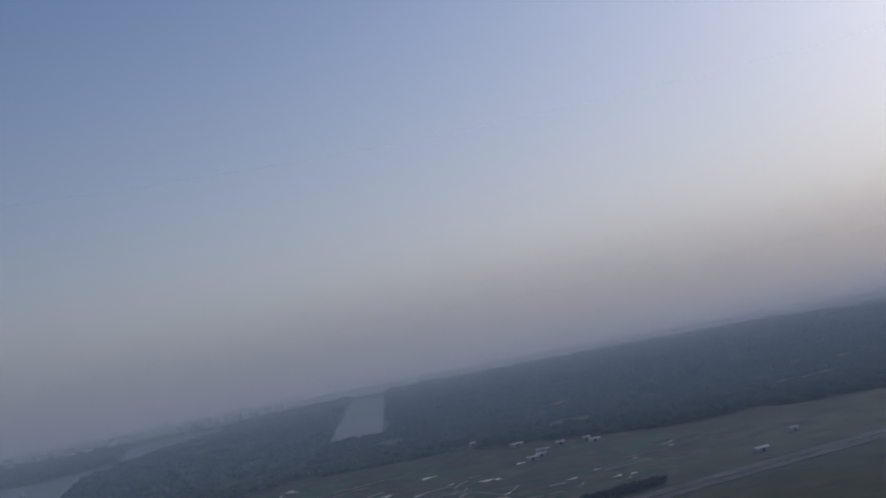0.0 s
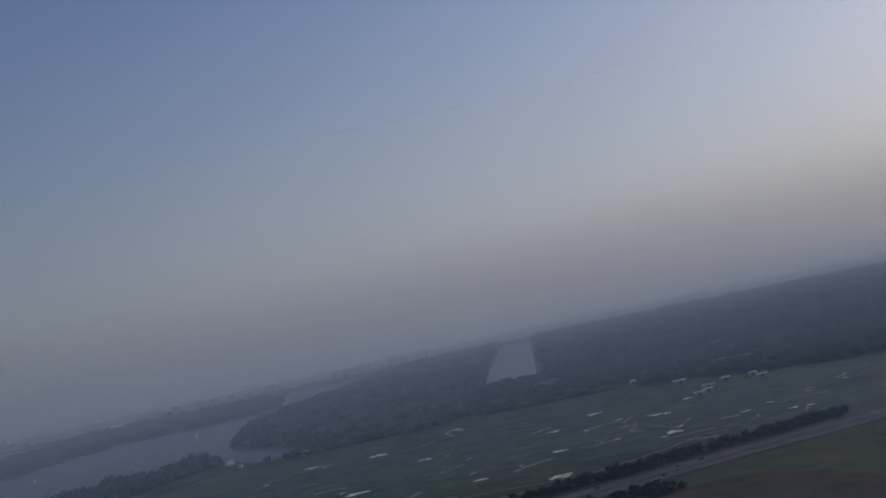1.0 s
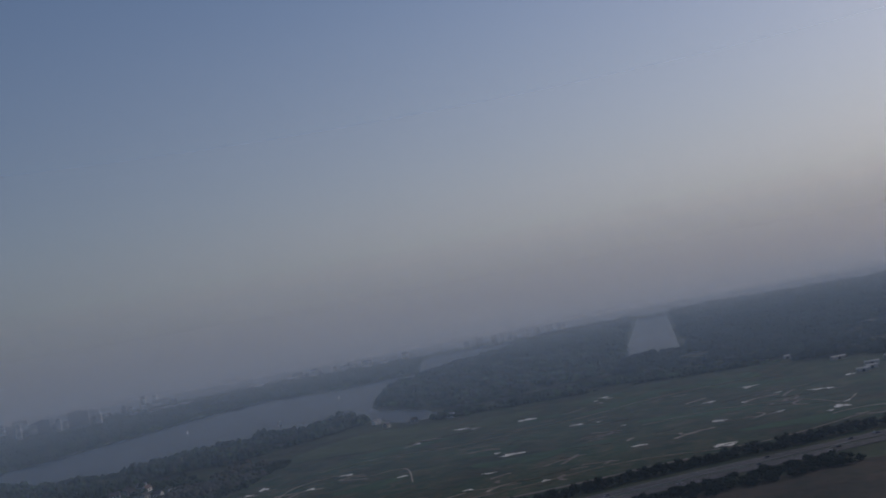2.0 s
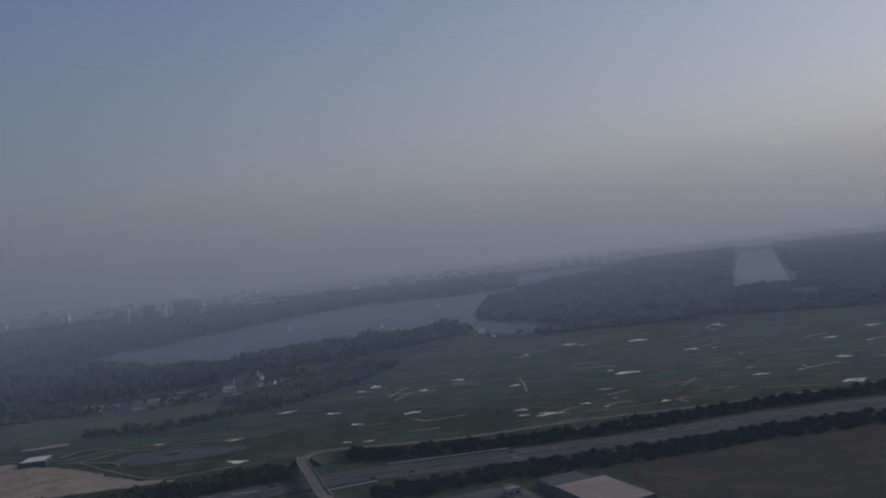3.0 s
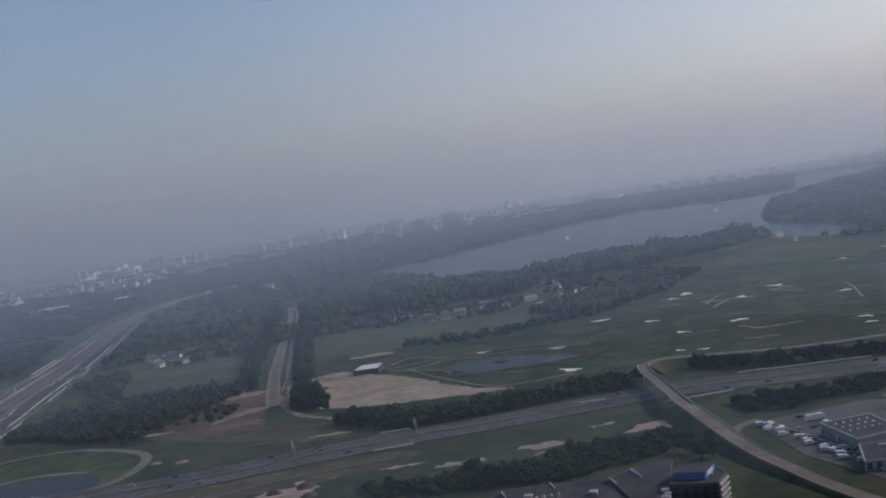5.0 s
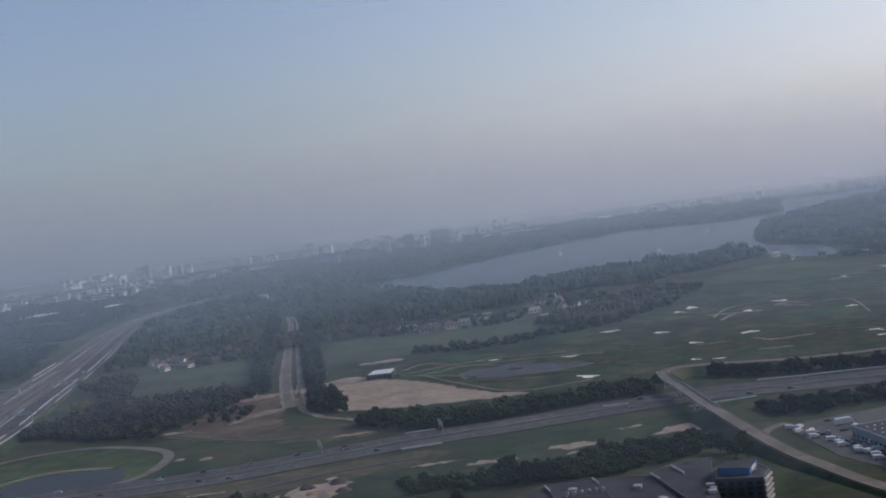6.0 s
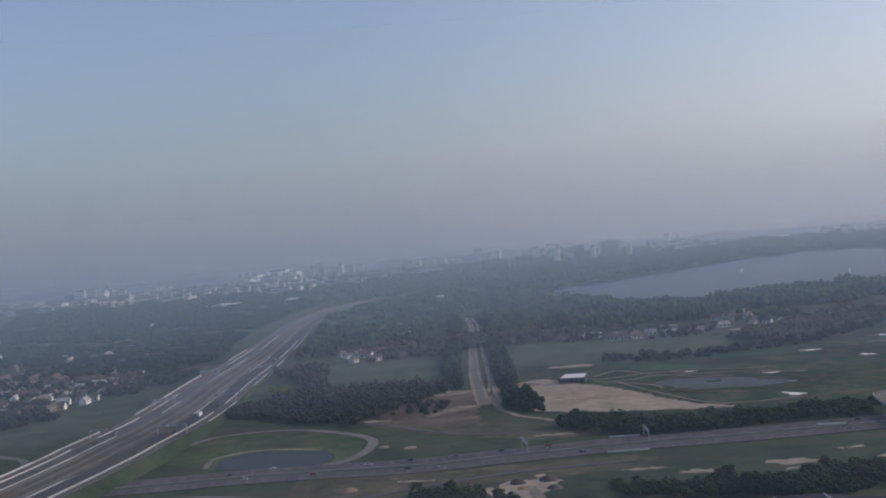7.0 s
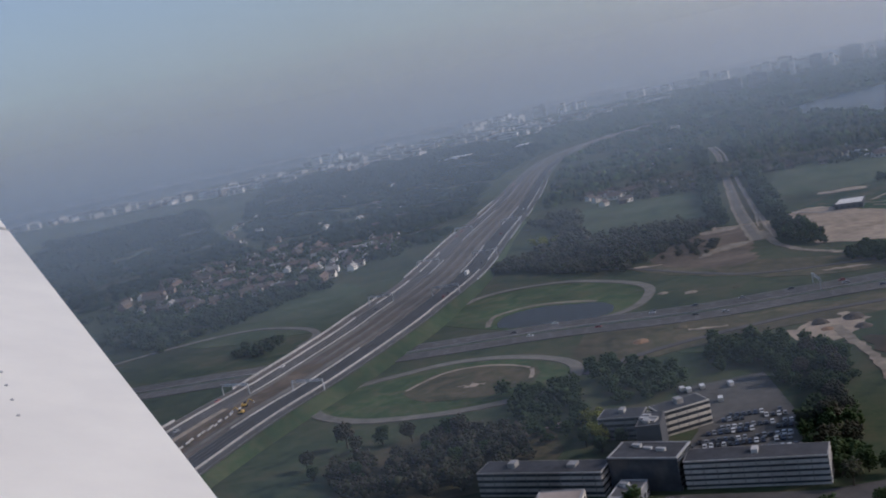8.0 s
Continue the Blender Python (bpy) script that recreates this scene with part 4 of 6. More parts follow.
wood("copse", spots_in([(-461, 387), (-434, 381), (-407, 312), (-425, 307), (-438, 330)], 9, rng), 11, 5, 60, M_FRESH, "tall green trees beside the parking lot", 55)
wood("copse", spots_in([(-613, 459), (-589, 459), (-553, 437), (-529, 417), (-535, 390), (-558, 387), (-589, 417)], 9, rng), 10, 4.8, 60, M_FRESH, "dark clump of trees beside the slip road", 53)
wood("copse", spots_in([(-440, 520), (-355, 545), (-325, 575), (-273, 597), (-258, 580), (-266, 555), (-318, 516), (-372, 505), (-420, 500)], 6, rng), 5.5, 3.8, 60, M_FRESH, "dense green thicket along the verge", 54)
wood("garden_trees", spots_in([(-1240, 580), (-1360, 600), (-1450, 740), (-1500, 900), (-1440, 1030), (-1300, 1080), (-1190, 1000), (-1095, 880), (-1090, 700), (-1190, 620)], 14, rng), 9, 5, 40, M_LEAF, "garden trees between the suburban houses", 49)

wood("tree_belt", spots_in([(-1126, 550), (-1079, 626), (-1056, 690), (-1080, 800), (-1140, 930), (-1180, 900), (-1125, 780), (-1112, 690), (-1150, 600)], 11, rng), 10, 5.5, 54, M_LEAF, "belt of mixed trees between suburb and motorway", 56)

for k, ring in enumerate(([(-830, 1180), (-540, 1196), (-520, 1290), (-640, 1310), (-840, 1270)], [(-1010, 1130), (-930, 1040), (-820, 1100), (-850, 1150), (-900, 1290)], [(-570, 1400), (-430, 1290), (-420, 1370), (-480, 1480)])):
    wood("garden_trees", [p for p in spots_in(ring, 12.5, rng) if not open_yard(*p)], 9, 5, 44, M_LEAF if k != 1 else M_BARE, "garden trees between scattered houses", 60 + k)

# ---- golf course ----
def bunker(x, y, length, width, turn, seed):
    r = random.Random(seed)
    n, ph = 20, r.uniform(0, 6)
    ring = []
    for k in range(n):
        a = k * math.tau / n
        q = 1 + 0.34 * math.sin(3 * a + ph) + 0.22 * math.sin(5 * a + 2 * ph) + r.uniform(-0.2, 0.2)
        ring.append((math.cos(a) * length / 2 * q, math.sin(a) * width / 2 * q))
    inner = [(u * 0.8, v * 0.8) for u, v in ring]
    top = base("sand_bunker", pose(x, y, 0, 0, 0, turn), "pale sand bunker in the golf course turf", "bunker", "bunkers of the golf course")
    part("rim", Solid().prism(ring, 0, 0.55, inner), M_VERGE, top)
    part("sand", Solid().prism([(u * 1.02, v * 1.02) for u, v in inner], 0.2, 0.62), M_SAND, top)


BUNKERS = [(-375, 814, 26, 14), (-487, 939, 16, 9), (-409, 923, 20, 10), (-336, 1025, 20, 11), (-297, 943, 22, 9), (-249, 980, 24, 13), (-253, 1130, 12, 20),
           (-318, 1200, 16, 30), (-330, 1170, 14, 12), (-142, 934, 18, 9), (-116, 899, 34, 14), (-140, 905, 14, 8), (-207, 825, 14, 6), (-291, 855, 12, 6), (-393, 1064, 24, 12),
           (-271, 851, 14, 6), (-31, 1112, 38, 20), (10, 1415, 34, 24), (187, 1076, 22, 14), (-151, 1098, 18, 12), (132, 1516, 22, 18), (292, 1323, 26, 16),
           (-80, 1449, 26, 18), (329, 1179, 24, 14), (298, 1024, 20, 26), (153, 927, 28, 10), (-218, 1190, 20, 14), (60, 1260, 24, 14), (220, 1240, 22, 14), (400, 1260, 20, 14), (90, 1010, 22, 10), (-60, 1010, 18, 9)]
for i, (x, y, a, b) in enumerate(BUNKERS):
    bunker(x, y, a * 0.85, b * 0.8, (i * 47) % 60 - 30, i)
lane("golf_path", [(-288, 1102), (-273, 1171), (-227, 1197), (-192, 1151), (-150, 1156), (-138, 1048)], 1.7, 0.5, M_LOT, "pale winding golf path", 6)
lane("golf_path", [(-574, 916), (-560, 950), (-505, 920), (-440, 935), (-380, 930)], 1.7, 0.5, M_LOT, "pale winding golf path", 6)
for k, line in enumerate(([(-576, 905), (-562, 900), (-548, 912), (-530, 930), (-505, 938), (-478, 930)], [(-566, 890), (-548, 884), (-530, 896), (-520, 912), (-500, 916), (-470, 908), (-440, 915)], [(-548, 884), (-520, 872), (-500, 862), (-488, 845)], [(-505, 938), (-490, 955), (-455, 950), (-420, 955)])):
    lane("golf_path", line, 1.8, 0.55 + 0.01 * k, M_LOT, "pale sandy path curling past the clubhouse")
lane("golf_path", [(-538, 879), (-484, 822), (-425, 775), (-370, 800)], 1.7, 0.54, M_LOT, "pale winding golf path", 6)
lane("golf_path", [(-260, 1260), (-180, 1290), (-90, 1270), (-20, 1290)], 1.7, 0.5, M_LOT, "pale winding golf path", 6)
lane("golf_path", [(-140, 880), (-40, 900), (60, 930), (180, 905), (300, 960)], 1.7, 0.5, M_LOT, "pale winding golf path", 6)
lane("golf_path", [(120, 1150), (210, 1165), (290, 1120), (310, 1053), (340, 1090)], 1.7, 0.5, M_LOT, "pale winding golf path", 6)
lane("golf_path", [(-60, 1330), (60, 1320), (180, 1390), (330, 1420)], 1.7, 0.5, M_LOT, "pale winding golf path", 6)
fr = random.Random(5)
k = 0
for i in range(40):
    x, y = fr.uniform(-560, 560), fr.uniform(860, 1560)
    a, L, W = fr.gauss(0.25, 0.5), fr.uniform(30, 90), fr.uniform(9, 24)
    ring = [(x + math.cos(a) * L * math.cos(q) - math.sin(a) * W * math.sin(q), y + math.sin(a) * L * math.cos(q) + math.cos(a) * W * (math.sin(q) + 0.8 * math.cos(q) ** 2)) for q in np.linspace(0, math.tau, 13)[:-1]]
    if all(inside(u, v, GOLF) for u, v in ring):
        patch("fairway", ring, 0.12 + 0.002 * k, M_FAIRWAY, "mown fairway strip of the golf course", wobble=3, seed=i)
        k += 1

q = random.Random(77)
DRY = ((-251, 1099), (-186, 1135), (-139, 967), (-208, 917), (-254, 912), (-100, 891), (-330, 1146), (322, 1200), (302, 1103), (238, 1093), (217, 1103), (226, 1257), (196, 1360), (72, 1430), (322, 987), (385, 1000), (278, 1169), (556, 1128), (509, 1010), (447, 960), (483, 1091), (61, 1098), (126, 1065), (27, 981), (4, 982), (-31, 920), (-55, 948), (81, 1248), (89, 1136), (-47, 1206), (-64, 1421), (-139, 1369))
spots = [(x + q.uniform(-30, 30), y + q.uniform(-40, 40)) for x, y in DRY for _ in range(4)]
k = 0
for i, (x, y) in enumerate(spots):
    a, L = q.gauss(0.3, 0.8), q.uniform(8, 30)
    bend = q.uniform(-0.5, 0.5)
    line = [(x + math.cos(a + bend * t) * L * t, y + math.sin(a + bend * t) * L * t * 0.8) for t in (-1, -0.5, 0, 0.5, 1)]
    if all(inside(u, v, GOLF) for u, v in line):
        lane("dry_rough", line, q.uniform(1.6, 5.5), 0.27 + 0.002 * k, (M_SCRUB, M_LOT, M_TRACK, M_SCRUB, M_TRACK)[i % 5], "ragged curl of dry tan rough on the golf course")
        k += 1
SMALL = [(479, 1086), (542, 1121), (425, 1070), (419, 997), (433, 990), (387, 1047), (341, 1170), (286, 1310), (314, 1050), (281, 1007), (248, 1063), (245, 1184), (186, 1070), (155, 917), (145, 921), (137, 1495), (117, 1451), (85, 1247), (103, 1175), (295, 1214), (117, 1488), (-32, 1117), (-46, 1140), (8, 1411), (-64, 1421), (-139, 1369), (-83, 936), (-107, 899), (-122, 907), (-14, 910)]
for i, (x, y) in enumerate(SMALL):
    bunker(x, y, q.uniform(7, 15), q.uniform(4, 9), q.uniform(-40, 50), 100 + i)


def shed(x, y, w, d, h, turn, label, roof):
    top = base("shed", pose(x, y, 0, 0, 0, turn), label, "shed", "sheds in the fields")
    part("wall", Solid().box(-w / 2, w / 2, -d / 2, d / 2, -0.2, h), M_CREAM, top)
    s = Solid().add([(-w / 2 - 0.3, -d / 2 - 0.3, h), (w / 2 + 0.3, -d / 2 - 0.3, h), (w / 2 + 0.3, d / 2 + 0.3, h), (-w / 2 - 0.3, d / 2 + 0.3, h), (-w / 2 - 0.3, 0, h + d * 0.16), (w / 2 + 0.3, 0, h + d * 0.16)],
                    [(0, 1, 5, 4), (2, 3, 4, 5), (0, 4, 3), (1, 2, 5), (3, 2, 1, 0)])
    part("roof", s, roof, top)
    part("door", Solid().box(-1.6, 1.6, -d / 2 - 0.06, -d / 2 + 0.1, 0, min(h - 0.3, 3)), M_DARKWALL, top)


for x, y, w in ((459, 1453, 34), (454, 1324, 30), (420, 1268, 26), (494, 1364, 22), (528, 1350, 18), (525, 1313, 24), (575, 1380, 18), (433, 1597, 14), (641, 1017, 16), (553, 940, 26), (437, 1285, 24)):
    shed(x, y, w * 0.6, 8, 4, q.uniform(-25, 5), "low shed with a pale roof in a field", M_CREAM)

# ---- buildings ----
PANE = Solid().box(-1.2, 1.2, -0.05, 0.05, -0.8, 0.8).mesh("window", M_GLASS)


def rim_of(ring, d):
    c = Vector((sum(p[0] for p in ring) / len(ring), sum(p[1] for p in ring) / len(ring)))
    return [tuple(c + (Vector(p) - c) * (1 - d / max((Vector(p) - c).length, 1))) for p in ring]


def flat_building(name, ring, height, wall, roof, label, category="building", floors=0, ribs=0, boxes=0, seed=1):
    """A flat-roofed building on a ring of corners, with parapet, windows, roof ribs and plant boxes."""
    r = random.Random(seed)
    if sum(a[0] * b[1] - b[0] * a[1] for a, b in zip(ring, ring[1:] + ring[:1])) < 0:
        ring = ring[::-1]
    cx, cy = sum(p[0] for p in ring) / len(ring), sum(p[1] for p in ring) / len(ring)
    loc = [(x - cx, y - cy) for x, y in ring]
    top = base(name, pose(cx, cy, 0), label, category)
    inner = rim_of(loc, 1.0)
    part("wall", Solid().prism(loc, -0.3, height - 0.6), wall, top)
    cover = part("roof", Solid().prism(inner, height - 0.6, height - 0.25), roof, top)
    s = Solid()
    for (a, b), (c, d) in zip(zip(loc, loc[1:] + loc[:1]), zip(inner, inner[1:] + inner[:1])):
        s.prism([a, b, d, c], height - 0.6, height)
    part("parapet", s, M_PALE if wall is not M_DARKWALL else M_ROOF, top)
    for a, b in zip(loc, loc[1:] + loc[:1]):
        a, b = Vector(a), Vector(b)
        n = int((b - a).length / 4.2)
        turn = math.atan2((b - a).y, (b - a).x)
        out = Vector((b - a).to_tuple()).normalized()
        out = Vector((out.y, -out.x))
        for f in range(floors):
            for k in range(n):
                p = a.lerp(b, (k + 0.5) / n) + out * 0.03
                w = part("window", PANE, None, top)
                w.matrix_local = Matrix.Translation((p.x, p.y, 2.0 + f * (height - 2.2) / floors)) @ Matrix.Rotation(turn, 4, "Z")
    if ribs:
        a, b, c, d = [Vector(p) for p in inner[:4]]
        for k in range(ribs):
            u0, u1 = (k + 0.15) / ribs, (k + 0.6) / ribs
            p, q, r2, t2 = a.lerp(d, u0), b.lerp(c, u0), b.lerp(c, u1), a.lerp(d, u1)
            m = a.lerp(d, (u0 + u1) / 2), b.lerp(c, (u0 + u1) / 2)
            s = Solid().add([(*p, height - 0.25), (*q, height - 0.25), (*r2, height - 0.25), (*t2, height - 0.25), (*t2, height + 1.6), (*r2, height + 1.6)],
                            [(0, 1, 5, 4), (2, 3, 4, 5), (0, 4, 3), (1, 2, 5), (3, 2, 1, 0)])
            part("roof_rib", s, M_RIB, cover, "dark grey sloping roof rib")
    for k in range(boxes):
        u, v = r.uniform(0.2, 0.8), r.uniform(0.2, 0.8)
        a, b, c, d = [Vector(p) for p in inner[:4]]
        p = a.lerp(b, u).lerp(d.lerp(c, u), v)
        w, e, h = r.uniform(0.8, 2.2), r.uniform(0.8, 2.0), r.uniform(0.7, 1.8)
        part("roof_unit", Solid().box(p.x - w, p.x + w, p.y - e, p.y + e, height - 0.25, height - 0.25 + h), M_PALE, cover, "pale rooftop plant box")
    return top


patch("yard", [(-224, 606), (-162, 642), (-140, 636), (-112, 580), (-105, 520), (-119, 500), (-163, 490), (-197, 535)], 0.3, M_LOTGREY, "worn asphalt yard of a transport depot", "yard", curved=False)
depot = flat_building("depot", [(-188, 571), (-162, 584), (-149, 549), (-171, 535)], 7, M_GREYWALL, M_DARKROOF, "grey depot with rows of skylights on a dark roof", "depot", 1)
for i in range(5):
    for j in range(3):
        u, v = 0.18 + 0.16 * i, 0.2 + 0.2 * j
        a, b, c, d = Vector((-188, 571)), Vector((-162, 584)), Vector((-149, 549)), Vector((-171, 535))
        p = a.lerp(b, u).lerp(d.lerp(c, u), v)
        w = part("skylight", Solid().prism([(-0.6, -0.6), (0.6, -0.6), (0.6, 0.6), (-0.6, 0.6)], 6.7, 7.2, [(-0.4, -0.4), (0.4, -0.4), (0.4, 0.4), (-0.4, 0.4)]), M_WHITE, depot)
        w.matrix_local = Matrix.Translation((p.x - depot.location.x, p.y - depot.location.y, 0))
flat_building("depot_wing", [(-171, 531), (-135, 543), (-131, 512), (-170, 501)], 5.5, M_GREYWALL, M_DARKROOF, "grey-walled depot wing with a dark flat roof", "depot", 2, 0, 4)
flat_building("warehouse", [(-119, 601), (-87, 618), (-61, 561), (-93, 541)], 8.5, M_DARKWALL, M_TANROOF, "large dark warehouse with a tan gravel roof", "warehouse")
flat_building("warehouse_annex", [(-129, 634), (-104, 646), (-91, 620), (-117, 606)], 5, M_DARKWALL, M_DARKROOF, "low dark annex with sloping roof ribs beside the warehouse", "warehouse", 0, 5, 0)
for ring, height, seed in (([(-349, 447), (-339, 465), (-315, 408), (-327, 395)], 11.0, 3), ([(-338, 465), (-316, 476), (-292, 418), (-314, 408)], 11.6, 4),
                           ([(-315, 475), (-288, 477), (-264, 424), (-291, 418)], 11.0, 5), ([(-287, 477), (-279, 490), (-259, 502), (-256.6, 472), (-254.8, 452), (-249, 420), (-262, 424)], 12.0, 6)):
    flat_building("office_block", ring, height, M_DARKWALL, M_DARKROOF, "dark office block with a flat bitumen roof", "office", 4, 0, 3, seed)
for (x, y), (u, v), z in (((-337.5, 463), (-333, 454), 11.4), ((-315.5, 473.5), (-311, 464.5), 11.4), ((-286.5, 475), (-281.5, 466), 11.8), ((-277.5, 487), (-270.5, 474), 11.8), ((-300, 430), (-295, 420), 10.8)):
    top = base("roof_screen", pose((x + u) / 2, (y + v) / 2, z, 0, 0, math.degrees(math.atan2(v - y, u - x))), "short white screen wall on the office roof", "wall", "screen walls of the office")
    half = math.hypot(u - x, v - y) / 2
    part("panel", Solid().box(-half, half, -0.15, 0.15, 0, 0.9), M_WHITE, top)
    part("coping", Solid().box(-half - 0.1, half + 0.1, -0.25, 0.25, 0.9, 1.0), M_PALE, top)
for k in range(6):
    x, y = -323 + 3.2 * k, 444.5 + 1.4 * k
    top = base("roof_vent", pose(x, y, 11.2 + 0.15, 0, 0, 23), "pale metal roof vent with a round cowl", "vent", "roof vents of the office")
    part("pipe", Solid().tube((0, 0, 0), (0, 0, 1.3), 0.6, 0.6, 10), M_STEEL, top)
    part("cowl", Solid().tube((-0.2, 0, 1.3), (0.9, -0.5, 1.9), 0.8, 0.75, 10), M_PALE, top)
tower = flat_building("office_tower", [(-256, 470), (-249, 483), (-236, 478), (-230, 466), (-233, 453), (-254, 453)], 14.5, M_DARKWALL, M_DARKROOF, "dark office tower with a blue rooftop box", "office", 5, 0, 2)
box = part("sign_box", Solid().prism([(-10, -7), (4, -9), (7, 7), (-8, 4)], 14.2, 17.3), M_BLUE, tower, "blue rooftop panels")
part("lid", Solid().prism([(-10.2, -7.2), (4.2, -9.2), (7.2, 7.2), (-8.2, 4.2)], 17.3, 17.5), M_DARKROOF, box, "dark lid")
for k in range(5):
    part("end_band", Solid().prism([(10.1, -14.2), (13.1, -1.2), (13.8, -1.4), (10.8, -14.4)], 1.9 + 2.6 * k, 3.0 + 2.6 * k), M_PALE, tower, "pale band on the end wall")
for k in range(3):
    ob = part("sign_bar", Solid().box(-4 + 3 * k, -2.4 + 3 * k, -0.25, 0.1, 14.9, 16.7), M_WHITE, box, "pale bar on the blue box")
    ob.matrix_local = Matrix.Translation((5.5, -1, 0)) @ Matrix.Rotation(1.385, 4, "Z")

flat_building("gatehouse", [(-150, 622), (-142, 626), (-139, 620), (-147, 616)], 5, M_PALE, M_CONC, "small pale gatehouse at the depot yard", "gatehouse", 1)
lane("yard_road", [(-150, 652), (-134, 620), (-122, 585), (-110, 545), (-100, 500), (-92, 455)], 6, 0.42, M_DECK, "tan service road between depot and warehouse")
patch("parking_lot", [(-531, 407), (-495, 434), (-479, 410), (-449, 364), (-433, 322), (-478, 310), (-490, 322), (-495, 354)], 0.3, M_LOTGREY, "paved parking lot between office slabs", "parking", curved=False)


def banded_office(p, q, depth, height, floors, band, label, name="office_slab", plant=2):
    """A slab with dark window strips between projecting floor bands; p to q is its long front."""
    p, q = Vector(p), Vector(q)
    u = (q - p).normalized()
    back = Vector((-u.y, u.x))
    L = (q - p).length
    top = base(name, Matrix.LocRotScale((p.x, p.y, 0), Euler((0, 0, math.atan2(u.y, u.x))), None), label, "office")
    part("glazing", Solid().box(0.3, L - 0.3, 0.3, depth - 0.3, -0.3, height - 0.4), M_GLASS, top, "dark strip windows")
    fl = height / floors
    for k in range(floors + 1):
        z = k * fl
        part("floor_band", Solid().box(0, L, 0, depth, max(z - 0.55, -0.2), min(z + 0.75, height)), band, top)
    cover = part("roof", Solid().box(0.5, L - 0.5, 0.5, depth - 0.5, height, height + 0.12), M_DARKROOF, top)
    for k in range(int(L / 5)):
        part("mullion", Solid().box(2.5 + 5 * k, 2.7 + 5 * k, -0.06, 0.32, 0.2, height - 0.2), M_DARKWALL, top)
    r = random.Random(int(L * 10))
    for k in range(plant):
        x = L * (k + 0.5) / plant
        part("roof_unit", Solid().box(x - r.uniform(1, 2.4), x + r.uniform(1, 2.4), depth * 0.35, depth * 0.7, height + 0.12, height + r.uniform(1.2, 2.4)), M_PALE, cover, "pale rooftop plant box")
    return top


banded_office((-536, 337), (-516, 342), 13, 10.5, 4, M_CONC, "dark office slab with grey floor bands", plant=1)
banded_office((-507, 344), (-492, 363), 13, 11.5, 4, M_CREAM, "office slab with cream floor bands and dark windows", plant=1)
banded_office((-473, 293), (-421, 307), 13, 11.5, 5, M_CONC, "long office slab with grey floor bands", plant=1)
banded_office((-558, 271), (-503, 281), 13, 10.5, 4, M_CONC, "long dark office slab with grey floor bands", plant=2)
flat_building("office_core", [(-505, 304), (-476, 308), (-474, 291), (-503, 287)], 14, M_GLASS, M_DARKROOF, "tall dark core between the office slabs", "office", 0, 0, 3)
flat_building("office_core", [(-514, 340), (-505, 344), (-499, 327), (-509, 323)], 13, M_DARKWALL, M_DARKROOF, "dark stair core with pale rooftop plant", "office", 0, 0, 7)
flat_building("entrance_wing", [(-497, 285), (-486, 287), (-483, 270), (-494, 268)], 6, M_GREYWALL, M_ROOF, "low grey entrance wing", "office", 1, 0, 2)
flat_building("white_annex", [(-524, 266), (-506, 272), (-502, 261), (-520, 255)], 7, M_CREAM, M_TANROOF, "small pale annex with dark windows", "office", 2, 0, 0)
patch("forecourt", [(-478, 286), (-423, 300), (-383, 327), (-368, 302), (-413, 252), (-483, 242)], 0.28, M_ROAD, "asphalt forecourt with parked cars", "yard", curved=False)

club = flat_building("clubhouse", [(-597, 880), (-600, 908), (-579, 913), (-573, 884)], 5, M_DARKWALL, M_WHITE, "low clubhouse with a broad white roof", "clubhouse", 1)
lane("club_wall", [(-636, 884), (-612, 872), (-585, 862)], 1.5, 1.6, M_PALE, "pale low wall beside the clubhouse", 6)


def house(seed, w, d, h, wall, roof, label):
    top = base("house", Matrix.Identity(4), label, "house", "houses of the suburb")
    part("wall", Solid().box(-w / 2, w / 2, -d / 2, d / 2, -0.2, h).add([(-w / 2, -d / 2, h), (-w / 2, d / 2, h), (-w / 2, 0, h + d * 0.42), (w / 2, -d / 2, h), (w / 2, d / 2, h), (w / 2, 0, h + d * 0.42)], [(0, 2, 1), (3, 4, 5)]), wall, top)
    e, t = 0.4, 0.25
    r = Solid()
    for sgn in (-1, 1):
        y0, z0, z1 = sgn * (d / 2 + e), h - e * 0.8, h + d * 0.42
        r.add([(-w / 2 - e, y0, z0), (w / 2 + e, y0, z0), (w / 2 + e, 0, z1), (-w / 2 - e, 0, z1), (-w / 2 - e, y0, z0 + t), (w / 2 + e, y0, z0 + t), (w / 2 + e, 0, z1 + t), (-w / 2 - e, 0, z1 + t)],
              [(0, 1, 2, 3), (4, 5, 6, 7), (0, 1, 5, 4), (1, 2, 6, 5), (3, 0, 4, 7)])
    tiles = part("roof", r, roof, top)
    part("chimney", Solid().box(w * 0.25, w * 0.25 + 0.8, -0.4, 0.4, h + d * 0.2, h + d * 0.42 + 1.1), M_BRICK, tiles)
    for sgn in (-1, 1):
        for k in range(max(2, int(w / 4))):
            win = part("window", PANE, None, top)
            win.matrix_local = Matrix.Translation((-w / 2 + (k + 0.5) * w / max(2, int(w / 4)), sgn * (d / 2 + 0.03), h * 0.55))
    return top


